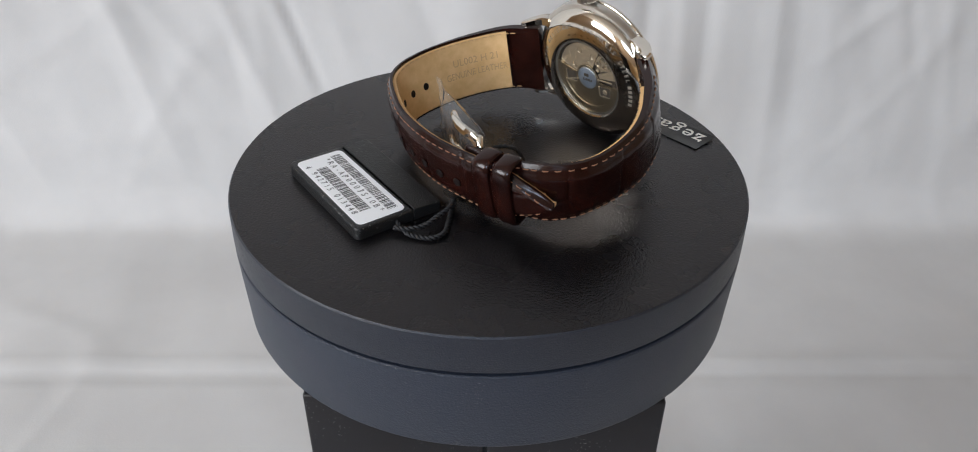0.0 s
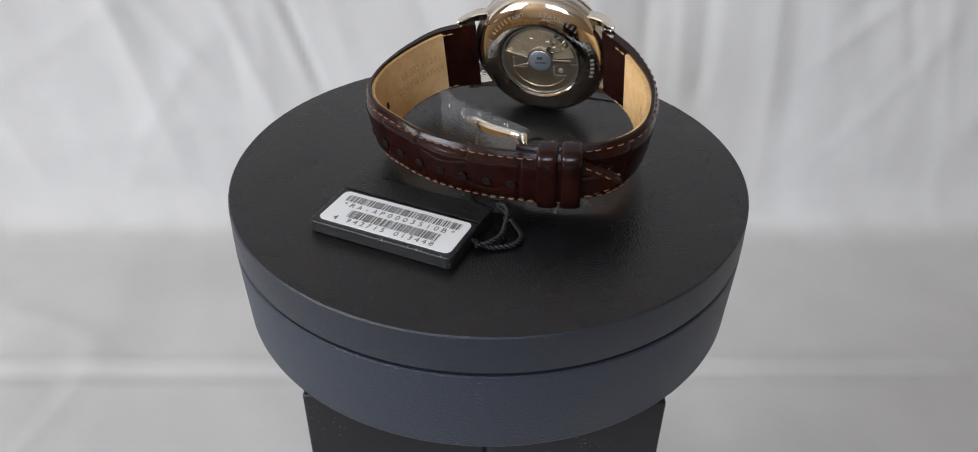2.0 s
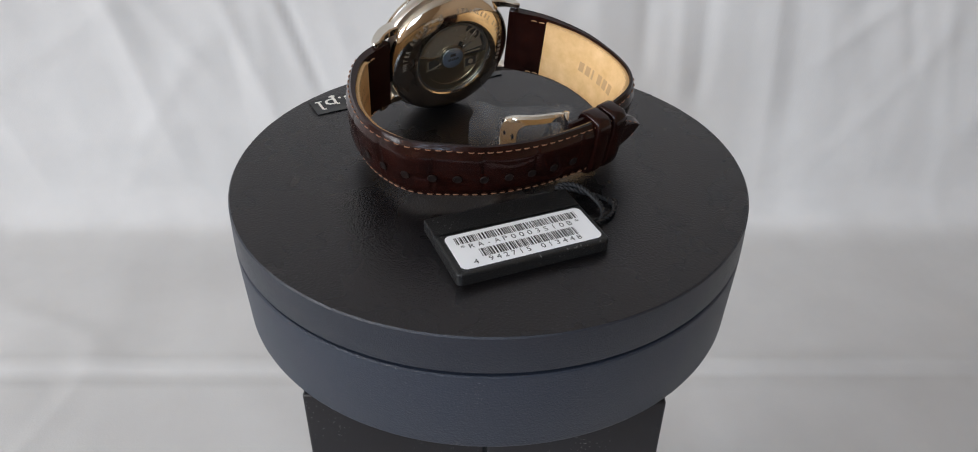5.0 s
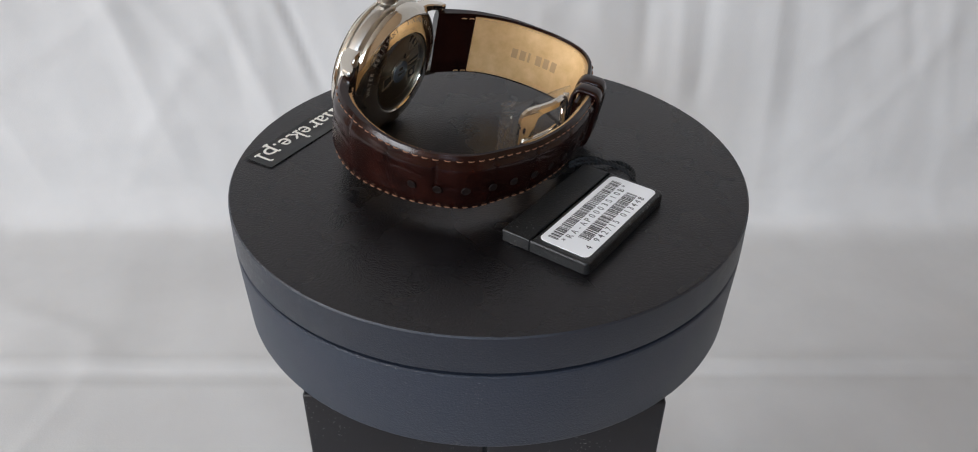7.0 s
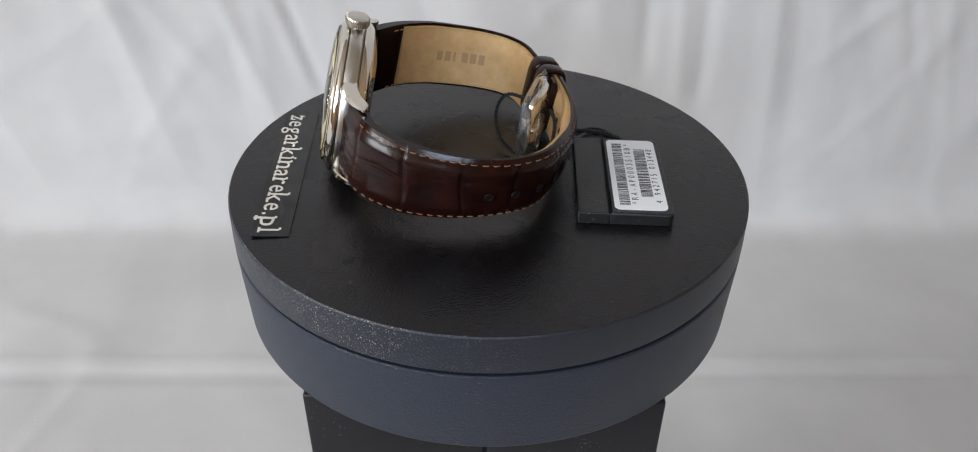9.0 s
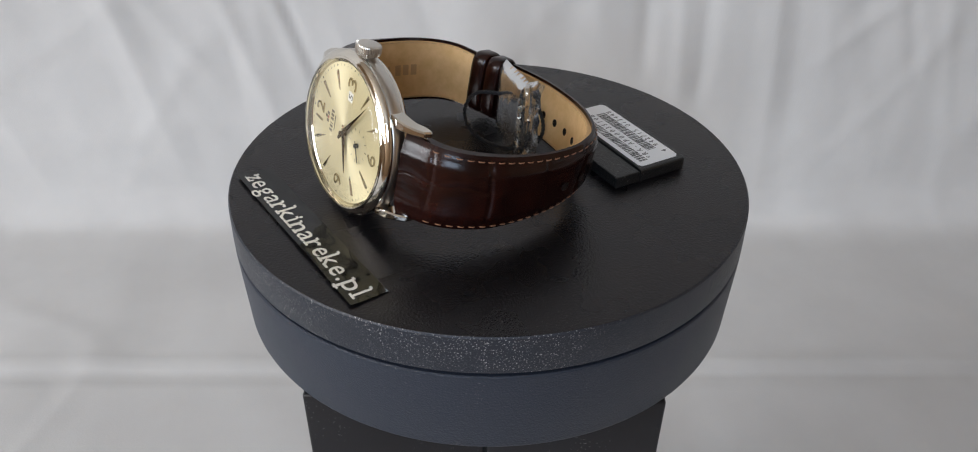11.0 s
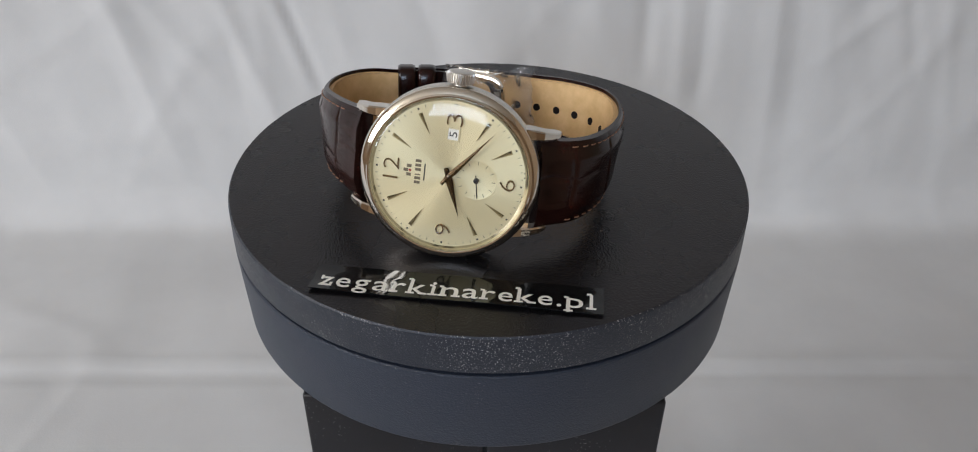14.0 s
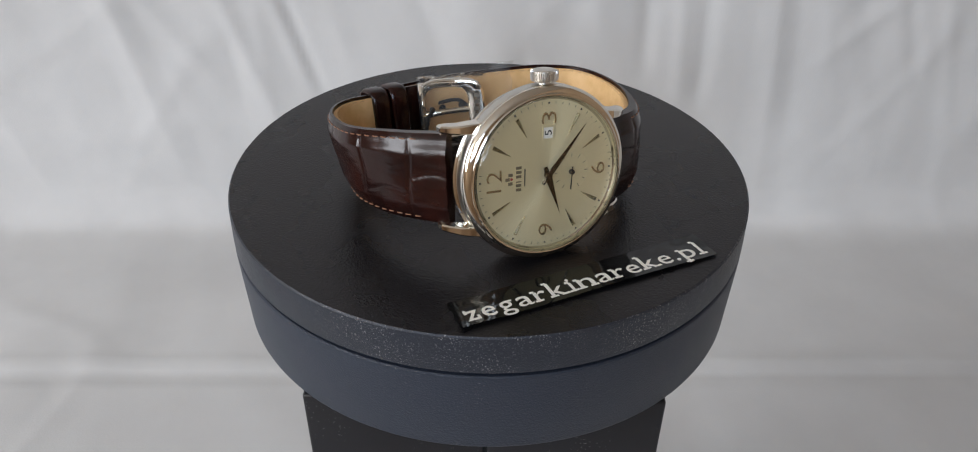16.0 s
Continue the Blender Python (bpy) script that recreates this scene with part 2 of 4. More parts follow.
CRYSTAL = clear("watch_crystal", 1.5, 0.01)
FILM = clear("clear_film", 1.25, 0.06, (0.97, 0.97, 0.965), 0.2)
haze, over = FILM.node_tree.nodes.new("ShaderNodeBsdfDiffuse"), FILM.node_tree.nodes.new("ShaderNodeMixShader")
haze.inputs[0].default_value, over.inputs[0].default_value = (0.85, 0.86, 0.88, 1), 0.035
last = FILM.node_tree.nodes["Material Output"].inputs[0].links[0].from_socket
wire(FILM, last, over.inputs[1])
wire(FILM, haze.outputs[0], over.inputs[2])
wire(FILM, over.outputs[0], FILM.node_tree.nodes["Material Output"].inputs[0])
GLOSSBLACK = mat("gloss_black_film", (0.006, 0.006, 0.006), 0.06)
TAGBLACK = black_plastic("tag_plastic", (0.010, 0.010, 0.010), 0.38, 0.6, 0.3)
PAPER = mat("white_label_paper", (0.90, 0.91, 0.92), 0.4)
CORD = mat("black_cord", (0.010, 0.010, 0.011), 0.6)


# ---- room and sheet ----
FLOOR_Z, BACK_Y = -0.283, 0.380


# folds of the hanging sheet: x at 0.087 below the platter, x at the low end, the low end's height, relief, width
CREASES = [(-0.141, -0.121, -0.155, -0.0050, 0.0042), (-0.150, -0.132, -0.150, 0.0034, 0.0060), (-0.243, -0.205, -0.145, 0.0045, 0.0100), (-0.186, -0.170, -0.150, 0.0036, 0.0070),
           (0.122, 0.124, -0.130, -0.0040, 0.0060), (0.147, 0.152, -0.160, 0.0036, 0.0060), (0.166, 0.169, -0.160, -0.0046, 0.0065), (0.303, 0.262, -0.125, 0.0036, 0.0090), (0.313, 0.332, -0.140, -0.0034, 0.0060),
           (-0.045, -0.035, -0.110, -0.0032, 0.0070), (0.040, 0.052, -0.110, 0.0034, 0.0080)]


def sheet_cloth():
    """One white sheet: it lies on the table, turns up in a soft bend and hangs behind, with folds and press creases."""
    bm = bmesh.new()
    nx, nv = 420, 330
    grid = []
    bend = 0.035
    flat = BACK_Y - bend + 0.5          # length lying from y = -0.5
    arc = bend * math.pi / 2
    total = flat + arc + 1.15
    for j in range(nv + 1):
        s = total * j / nv
        row = []
        for i in range(nx + 1):
            x = -1.5 + i / 50 if i < 50 else (i - 50) / 320 - 0.5 if i < 370 else 0.5 + (i - 370) / 50
            if s < flat:
                y, z, ny, nz = -0.5 + s, 0.0, 0, 1
            elif s < flat + arc:
                a = (s - flat) / bend
                y, z = BACK_Y - bend + bend * math.sin(a), bend - bend * math.cos(a)
                ny, nz = -math.sin(a), math.cos(a)
            else:
                y, z, ny, nz = BACK_Y, bend + s - flat - arc, -1, 0
            h = 0.004 * noise.noise((x * 3.0, s * 2.0, 1.7)) + 0.0022 * noise.noise((x * 9, s * 7, 4.0))
            h += 0.0011 * noise.noise((x * 24 + 5 * s, s * 17, 2.0)) + 0.0010 * max(0, 1 - 9 * abs(noise.noise((x * 4.2 - s * 2.2, s * 4.6 + x, 5.5))))
            if s > flat:
                up = min(1.0, (s - flat) / 0.25)
                fold = noise.noise((x * 6.0 + 0.5 * noise.noise((x * 2, s * 1.5, 9)), s * 0.7, 3.3))
                ridge = 1 - abs(noise.noise((x * 8.5 + s * 1.3, s * 0.8, 12.7))) * 5
                h += up * (0.009 * fold + 0.0034 * noise.noise((x * 19 + s * 2.5, s * 1.6, 6.1)) + 0.0010 * noise.noise((x * 46 - s * 6.0, s * 3.2, 15.1)) + 0.0014 * max(0, 1 - 6 * abs(noise.noise((x * 13 + s * 4.5, s * 1.9, 31.4)))) + 0.004 * max(0, ridge) + 0.0015 * max(0, 1 - 7 * abs(noise.noise((x * 7 - s * 5.0, s * 3.0 + x * 2, 21.3)))))
                height = FLOOR_Z + 0.004 + z
                for xa, xb, low, depth, wd in CREASES:
                    k = (x - xa - (xb - xa) * (height + 0.087) / (low + 0.087)) / wd
                    if abs(k) < 3:
                        h += 0.42 * depth * math.exp(-k * k) * min(1, max(0, (height - low + 0.02) / 0.03))
            for c, depth, wd in ((0.699, 0.0026, 0.0045), (flat + 0.02, 0.002, 0.01)):
                k = (s - c - 0.004 * x) / wd
                h -= depth * math.exp(-k * k)
                h += depth * 0.6 * math.exp(-(k - 2) ** 2)
            row.append(bm.verts.new((x, y + ny * h, FLOOR_Z + 0.004 + z + nz * h)))
        grid.append(row)
    for j in range(nv):
        for i in range(nx):
            bm.faces.new((grid[j][i], grid[j][i + 1], grid[j + 1][i + 1], grid[j + 1][i]))
    ob = part("backdrop_sheet", bm, CLOTH)
    return tagged(ob, "white cotton sheet with soft folds hung behind the table", "backdrop", kind="structure")


sheet_cloth()


def wall_box(name, a, b, material, label):
    return tagged(part(name, box(*a, *b), material, None, "", False), label, name.split("_")[0], kind="structure")


def room():
    x0, x1, y0, y1, z0, z1 = -2.64, 1.7, -2.3, 1.0, -1.05, 1.45
    wall_box("floor", (x0, y0, z0 - 0.1), (x1, y1, z0), WOODFLOOR, "brown wooden room floor")
    wall_box("ceiling", (x0, y0, z1), (x1, y1, z1 + 0.1), CEIL, "plain off-white ceiling")
    wall_box("wall_north", (x0, y1, z0), (x1, y1 + 0.1, z1), WALL, "plain painted wall")
    wall_box("wall_south", (x0, y0 - 0.1, z0), (-0.98, y0, z1), WALL, "plain painted wall beside the small window")
    wall_box("wall_south_far", (0.08, y0 - 0.1, z0), (x1, y0, z1), WALL, "plain painted wall beside the small window")
    wall_box("wall_south_low", (-0.98, y0 - 0.1, z0), (0.08, y0, 0.57), WALL, "plain painted wall under the small window")
    wall_box("wall_south_high", (-0.98, y0 - 0.1, 1.33), (0.08, y0, z1), WALL, "plain painted wall over the small window")
    wall_box("wall_east", (x1, y0, z0), (x1 + 0.1, y1, z1), WALL, "plain painted wall")
    # the west wall has the window opening
    wy0, wy1, wz0, wz1 = -2.2, -0.6, 0.20, 1.40
    wall_box("wall_west", (x0 - 0.1, wy1, z0), (x0, y1, z1), WALL, "plain painted wall beside the window")
    wall_box("wall_west_near", (x0 - 0.1, y0, z0), (x0, wy0, z1), WALL, "plain painted wall beside the window")
    wall_box("wall_west_low", (x0 - 0.1, wy0, z0), (x0, wy1, wz0), WALL, "plain painted wall under the window")
    wall_box("wall_west_high", (x0 - 0.1, wy0, wz1), (x0, wy1, z1), WALL, "plain painted wall over the window")
    tagged(part("table", box(-1.2, -0.45, -0.325, 1.2, 0.9, FLOOR_Z - 0.004), WALL), "plain table under the white sheet", "table")


room()
MM = 0.001


# ---- turntable on its box ----
def pedestal():
    ob = empty("pedestal_box", "matt black square box carrying the turntable, a seam down its front", "box")
    top, low = -0.03345, FLOOR_Z + 0.006
    part("left_panel", box(-0.0430, -0.0515, low, -0.0001, 0.032, top, 0.0007), BOX, ob)
    part("right_panel", box(0.0009, -0.0515, low, 0.0430, 0.032, top, 0.0007), BOX, ob)
    part("core", box(-0.041, -0.0500, low + 0.001, 0.041, 0.031, top - 0.0008), GAP, ob)
    ob.matrix_world = pose(0.0, 0, 0, 0, 0, -1.8)
    return ob


pedestal()
turntable = empty("turntable", "round black plastic display turntable on a black box", "turntable")
R = U
part("drum", lathe([(0, -0.03325), (R * 0.985, -0.03325), (R * 0.992, -0.0329), (R * 0.9945, -0.0324), (R * 1.0055, -0.0118), (R * 1.004, -0.0111), (R * 0.998, -0.0108), (0, -0.0108)], 160), BODY, turntable, "grained black round base")
part("neck", lathe([(0, -0.01075), (R * 0.96, -0.01075), (R * 0.96, -0.0096), (0, -0.0096)], 120), GAP, turntable)
platter = part("platter", lathe([(0, -0.0095), (R * 0.99, -0.0095), (R * 0.9975, -0.0002), (R * 0.996, 0.0), (R * 0.6, 0.0), (0, 0.0)], 160), PLATTER, turntable, "turning matt black top plate")
part("rim", lathe([(R * 0.985, -0.0097), (R * 1.0, -0.0097), (R * 1.004, -0.0095), (R * 1.0055, -0.0090), (R * 1.0025, -0.0009), (R * 1.0015, -0.0004), (R * 0.9965, -0.00005)], 160), RIM, platter, "black rim with white dust specks")
TURNING = [(platter, pose(0, 0, 0))]

# ---- watch ----
DIAL_AT = Vector((-0.5414, 0.2028, 0.2901)) * U
AXIS12 = Vector((0.2566, 0.9611, 0.090)).normalized()
AXIS3 = Vector((0.182, -0.142, 0.972))
AXIS3 = (AXIS3 - AXIS12 * AXIS3.dot(AXIS12)).normalized()
FACE = AXIS3.cross(AXIS12)
BASE = Vector((DIAL_AT.x + 0.03, DIAL_AT.y, 0))
CASE = Matrix((AXIS3, AXIS12, FACE)).transposed().to_4x4()
CASE.translation = DIAL_AT - BASE
SIDE = Vector((0.2526, 0.9676, 0)).normalized()      # level direction towards twelve
BACK = Vector((0.9676, -0.2526, 0)).normalized()     # level direction behind the dial

watch = empty("wristwatch", "steel wristwatch, champagne dial, brown leather strap, standing on its side", "watch")
TURNING.append((watch, Matrix.Translation(BASE)))


def loop_point(y, b, z):
    """A point of the strap's middle line, millimetres: y towards twelve, b behind the dial, z over the platter."""
    p = DIAL_AT + SIDE * y * MM + BACK * b * MM - BASE
    p.z = z * MM
    return p


def width_dir(y, b):
    """Across the strap: like the case at the lugs, upright further on, where its upper edge flares outwards."""
    k = min(1, max(0, (b - 8) / 35))
    w = AXIS3.lerp(Vector((0, 0, 1)), k)
    away = (SIDE * y + BACK * (b - 30)).normalized()
    return (w + away * 0.22 * min(1, max(0, (b - 18) / 22))).normalized()


def strap_frames(ctrl, n):
    """Position, tangent, outward normal, width direction and length so far along a strap."""
    plan = smooth_path(ctrl, n)
    pts = [loop_point(p.x, p.y, p.z) for p in plan]
    out, s = [], 0.0
    for i, p in enumerate(pts):
        t = (pts[min(i + 1, n - 1)] - pts[max(i - 1, 0)]).normalized()
        w = width_dir(plan[i].x, plan[i].y)
        w = (w - t * w.dot(t)).normalized()
        o = t.cross(w)
        c = DIAL_AT - BASE + BACK * 0.03
        if o.dot(p - c) < 0:
            o = -o
        if i:
            s += (p - pts[i - 1]).length
        out.append((p, t, o, w, s))
    return out


def pad(x):
    """Height of the padding across the strap, 0 to 1: a full middle, a step down, flat stitched edges."""
    t = min(1, max(0, (0.88 - abs(x)) / 0.32))
    return 0.12 + 0.80 * t * t * (3 - 2 * t) + 0.08 * (1 - x * x)


def ribbon(frames, half, inner, outer, crown=0.0, relief=None, edge=0.0006, k=41):
    """A strap of a given half width; inner and outer are offsets along the outward normal, functions of s."""
    bm = bmesh.new()
    rings = []
    for p, t, o, w, s in frames:
        h, a, b = half(s), inner(s), outer(s)
        ring = [p + w * h * x + o * a for x in (-1, 0, 1)]
        for j in range(k):
            x = 1 - 2 * j / (k - 1)
            e = (1 - abs(x)) * h
            q = b + crown * pad(x) - (0 if e >= edge * 2 else (edge * 2 - e) * 0.6)
            if relief:
                q += relief(s, x * h) * (1 - abs(x) ** 8) * (0.35 + 0.65 * pad(x))
            ring.append(p + w * h * x + o * q)
        rings.append([bm.verts.new(v) for v in ring])
    m = len(rings[0])
    for r0, r1 in zip(rings, rings[1:]):
        for j in range(m):
            bm.faces.new((r0[j], r0[(j + 1) % m], r1[(j + 1) % m], r1[j]))
    bm.faces.new(rings[0][::-1])
    bm.faces.new(rings[-1])
    bmesh.ops.recalc_face_normals(bm, faces=bm.faces)
    return sharp(bm, 50)


SIX = [(-17.4, 6.3, 15.9), (-25.6, 10.2, 14.9), (-31.0, 17.8, 13.6), (-33.8, 27.6, 12.6), (-33.9, 36, 12.1), (-32.1, 43, 11.8), (-28.6, 47.9, 11.4),
       (-22.2, 51.9, 11.1), (-13.7, 55.3, 10.4), (-2, 57.1, 10.1), (9, 56.6, 10.1), (17, 55.5, 10.3), (25, 53.6, 10.6), (32, 51.2, 10.9)]
TWELVE = [(18.4, 7.2, 19.3), (26.2, 14.3, 18.1), (31.3, 21.8, 16.5), (33.7, 29, 14.9), (33.9, 37, 13.6), (32.3, 43.7, 12.5), (29.0, 48.0, 11.7),
          (23.8, 50.7, 10.8), (16, 52.9, 10.3), (8, 54.1, 10.1)]
fr6, fr12 = strap_frames(SIX, 420), strap_frames(TWELVE, 340)
L6, L12 = fr6[-1][4], fr12[-1][4]


def lin(a, b, t):
    t = min(1, max(0, t))
    return a + (b - a) * t


def half6(s):
    h = lin(9.9, 7.7, s / 0.065) * MM
    d = L6 - s
    return max(0.0006, h * min(1.0, (max(d, 0) / 0.0135) ** 0.68)) if d < 0.0135 else h


def half12(s):
    return lin(9.9, 7.7, s / 0.075) * MM


SEAMS6 = [0.0075, 0.019, 0.0315, 0.0425, 0.0545, 0.066, 0.0785, 0.091, 0.103]
SEAMS12 = [0.0085, 0.0205, 0.033, 0.0455, 0.058, 0.070, 0.082]


def croc(seams, seed):
    def f(s, v):
        q = 0.0
        for i, c in enumerate(seams):
            d = (s - c - 0.00025 * math.sin(v * 420 + i * 1.7 + seed)) / 0.00042
            q -= (0.00034 if i % 2 else 0.00021) * math.exp(-d * d)
        i = sum(s > c for c in seams)
        lane = (v - 0.0035 * math.sin(i * 2.3 + seed) - 0.0006 * math.sin(s * 500 + i)) / 0.0004
        if i % 3 != 2:
            q -= 0.00017 * math.exp(-lane * lane)
        near = min(abs(s - c) for c in seams) if seams else 1
        q += 0.00008 * min(1, near / 0.004)
        q += 0.00006 * math.exp(-near / 0.002) * math.sin(v * 7000 + 3 * noise.noise((s * 300, v * 400, seed)))
        q += 0.00005 * noise.noise((s * 260, v * 900, seed)) + 0.00014 * noise.noise((s * 90, v * 120, seed + 5))
        return q
    return f


def strap_side(name, frames, half, seams, seed, lining_from, lining_to, thick0):
    L = frames[-1][4]
    body = part(name, ribbon(frames, half, lambda s: 0.0002, lambda s: lin(thick0 - 0.4, 1.5, s / 0.03) * MM, 0.0010, croc(seams, seed)), LEATHER, watch)
    part("lining", ribbon([f for f in frames if lining_from < f[4] < lining_to], lambda s: max(0.0004, half(s) - 0.0008), lambda s: -0.0006, lambda s: 0.0004, 0, None, 0.0001, 5), LINING, body, "smooth tan leather lining")
    # stitches along both edges, outside and inside
    for inside in (False, True):
        bms = []
        step, s0 = 0.0022, 0.0075
        while s0 < (min(L, lining_to) if inside else L) - 0.003:
            i = min(range(len(frames)), key=lambda q: abs(frames[q][4] - s0))
            p, t, o, w, s = frames[i]
            h = half(s) - 0.0011
            if h > 0.0012:
                off = -0.00062 if inside else lin(thick0 - 0.4, 1.5, s / 0.03) * MM + 0.0010 * pad(h / half(s)) + 0.00004
                for sgn in (-1, 1):
                    slope = Vector()
                    if not inside and L - s < 0.0135:
                        slope = w * sgn * (half(min(s + 0.001, L)) - half(s - 0.001)) / 0.002
                    c = p + w * sgn * h + o * off
                    d = (t + slope).normalized() * 0.00068
                    bms.append(tube([c - d - o * 0.0002, c - d * 0.6, c + d * 0.6, c + d - o * 0.0002], 0.00014, 5))
            s0 += step
        part("stitching", merged(*bms), THREAD_PALE if inside else THREAD, body, "tan stitching thread")
    return body


tail = strap_side("strap_tail", fr6, half6, SEAMS6, 0.4, 0.0098, 1.0, 3.8)
short = strap_side("strap_short", fr12, half12, SEAMS12, 2.9, 0.0110, L12 - 0.0150, 3.8)


# ---- lettering ----
def text_bm(string, size, depth=0.00003, thin=0.0):
    """Lettering as a mesh, centred on its box; size is the height of a capital. Returns the bmesh and its width."""
    c = bpy.data.curves.new("text", "FONT")
    c.body, c.size, c.extrude, c.offset, c.resolution_u = string, 1.0, 0.0, -thin, 3
    ob = bpy.data.objects.new("text", c)
    me = bpy.data.meshes.new_from_object(ob)
    bm = bmesh.new()
    bm.from_mesh(me)
    bpy.data.objects.remove(ob)
    bpy.data.meshes.remove(me)
    bpy.data.curves.remove(c)
    k = size / 0.70
    xs = [v.co.x for v in bm.verts]
    x0, x1 = min(xs), max(xs)
    for v in bm.verts:
        v.co = Vector(((v.co.x - (x0 + x1) / 2) * k, (v.co.y - 0.35) * k, 0))
    r = bmesh.ops.extrude_face_region(bm, geom=bm.faces[:])
    bmesh.ops.translate(bm, vec=(0, 0, depth), verts=[g for g in r["geom"] if isinstance(g, bmesh.types.BMVert)])
    bmesh.ops.recalc_face_normals(bm, faces=bm.faces)
    return bm, (x1 - x0) * k


def fitted(string, width, height, depth=0.00003, thin=0.0):
    bm, w = text_bm(string, height, depth, thin)
    for v in bm.verts:
        v.co.x *= width / w
    return bm


def arc_text(string, radius, size, mid, step, depth, inward=False):
    """Letters round a circle; mid and step in degrees."""
    out = []
    for i, ch in enumerate(string):
        if ch == " ":
            continue
        a = mid + (i - (len(string) - 1) / 2) * step
        bm, _ = text_bm(ch, size, depth)
        out.append(moved(bm, pose(0, 0, 0, 0, 0, a) @ pose(0, radius, 0, 0, 0, 180 if inward else 0)))
    return merged(*out)


# ---- watch case ----
DIAL = dial_material()


def in_case(name, bm, material, label="", parent=None, smooth=True):
    return part(name, moved(bm, CASE), material, parent or watch, label, smooth)


TO_BACK = pose(-0.0003, 0.0009, 0)      # the back sits a little towards twelve


def in_back(name, bm, material, label="", parent=None, smooth=True):
    return in_case(name, moved(bm, TO_BACK), material, label, parent, smooth)


def mm(profile):
    return [(r * MM, z * MM) for r, z in profile]


in_case("mid_case", lathe(mm([(11.6, -4.6), (17.9, -4.6), (18.3, -4.4), (18.95, -4.2), (19.15, -3.9), (19.2, -2.2), (19.1, -1.5), (18.9, -1.25), (17.0, -1.2)]), 128), BRUSHED, "satin steel case middle")
in_case("bezel", lathe(mm([(17.0, -1.2), (18.85, -1.15), (19.15, -0.95), (19.25, -0.6), (19.15, -0.2), (18.75, 0.25), (18.2, 0.6), (17.75, 0.75), (17.7, 0.95), (17.45, 1.1), (17.1, 1.05), (16.95, 0.8), (16.9, -0.3)]), 160), STEEL, "polished stepped bezel")
in_case("crystal", lathe(mm([(17.05, 0.9), (17.0, 1.5), (16.75, 1.85), (16.1, 2.1), (13, 2.55), (9, 2.9), (5, 3.1), (0, 3.15)]), 128), CRYSTAL, "domed clear crystal").visible_shadow = False
dial = in_case("dial", lathe(mm([(0, -0.5), (16.85, -0.5), (16.85, -0.06), (16.2, 0.0), (4, 0.0), (0, 0.0)]), 128), DIAL, "champagne sunburst dial")

in_case("rehaut", lathe(mm([(16.3, 0.03), (16.7, 0.25), (16.86, 0.75), (16.92, 0.78)]), 128), STEEL, "polished inner ring", dial)


def lug(sx, sy):
    prof = [(13.6, -1.3), (15.2, -1.3), (17.4, -1.5), (19.6, -2.2), (21.8, -3.8), (23.4, -5.5), (23.7, -7.4), (23.0, -7.8), (21.3, -7.3), (19.0, -5.7), (16.6, -4.9), (13.6, -4.6)]
    bm = bmesh.new()
    ring = []
    for x in (10.0, 12.5):
        ring.append([bm.verts.new((sx * (x - (1.1 if x > 12 else 0) * max(0, (y - 15) / 8)) * MM, sy * (y if y < 15 else 15 + (y - 15) * 0.84) * MM, z * MM)) for y, z in prof])
    n = len(prof)
    for i in range(n):
        bm.faces.new((ring[0][i], ring[0][(i + 1) % n], ring[1][(i + 1) % n], ring[1][i]))
    bm.faces.new(ring[0][::-1])
    bm.faces.new(ring[1])
    bmesh.ops.recalc_face_normals(bm, faces=bm.faces)
    bmesh.ops.bevel(bm, geom=[e for e in bm.edges if len(e.link_faces) == 2 and e.calc_face_angle(0) > radians(50)], offset=0.0003, segments=1, profile=0.5, affect="EDGES")
    return sharp(bm, 12)


for sx in (-1, 1):
    for sy in (-1, 1):
        in_case("lug", lug(sx, sy), STEEL)
for sy in (-1, 1):
    in_case("spring_bar", tube([(-10.4 * MM, sy * 21.2 * MM, -6.6 * MM), (10.4 * MM, sy * 21.2 * MM, -6.6 * MM)], 0.0005, 10), STEEL)


def crown_bm():
    seg, rings = 144, []
    bm = bmesh.new()
    prof = [(1.6, 0.0, 0), (1.6, 0.7, 0), (2.7, 0.75, 0), (3.1, 0.95, 1), (3.25, 1.5, 1), (3.25, 2.8, 1), (3.1, 3.2, 1), (2.75, 3.25, 0), (2.65, 3.35, 0), (2.2, 3.5, 0), (1.3, 3.62, 0), (0.01, 3.65, 0)]
    for r, z, fl in prof:
        rings.append([bm.verts.new(((r - (0.32 if fl and i % 4 < 2 else 0)) * MM * math.cos(2 * math.pi * i / seg), (r - (0.32 if fl and i % 4 < 2 else 0)) * MM * math.sin(2 * math.pi * i / seg), z * MM)) for i in range(seg)])
    for a, b in zip(rings, rings[1:]):
        for i in range(seg):
            bm.faces.new((a[i], a[(i + 1) % seg], b[(i + 1) % seg], b[i]))
    bm.faces.new(rings[-1])
    bmesh.ops.recalc_face_normals(bm, faces=bm.faces)
    return sharp(bm, 40)


crown = in_case("crown", moved(moved(crown_bm(), Matrix.Scale(0.91, 4)), pose(18.95 * MM, 0, -2.4 * MM, 0, 90, 0)), BRUSHED, "fluted steel winding crown", None, False)

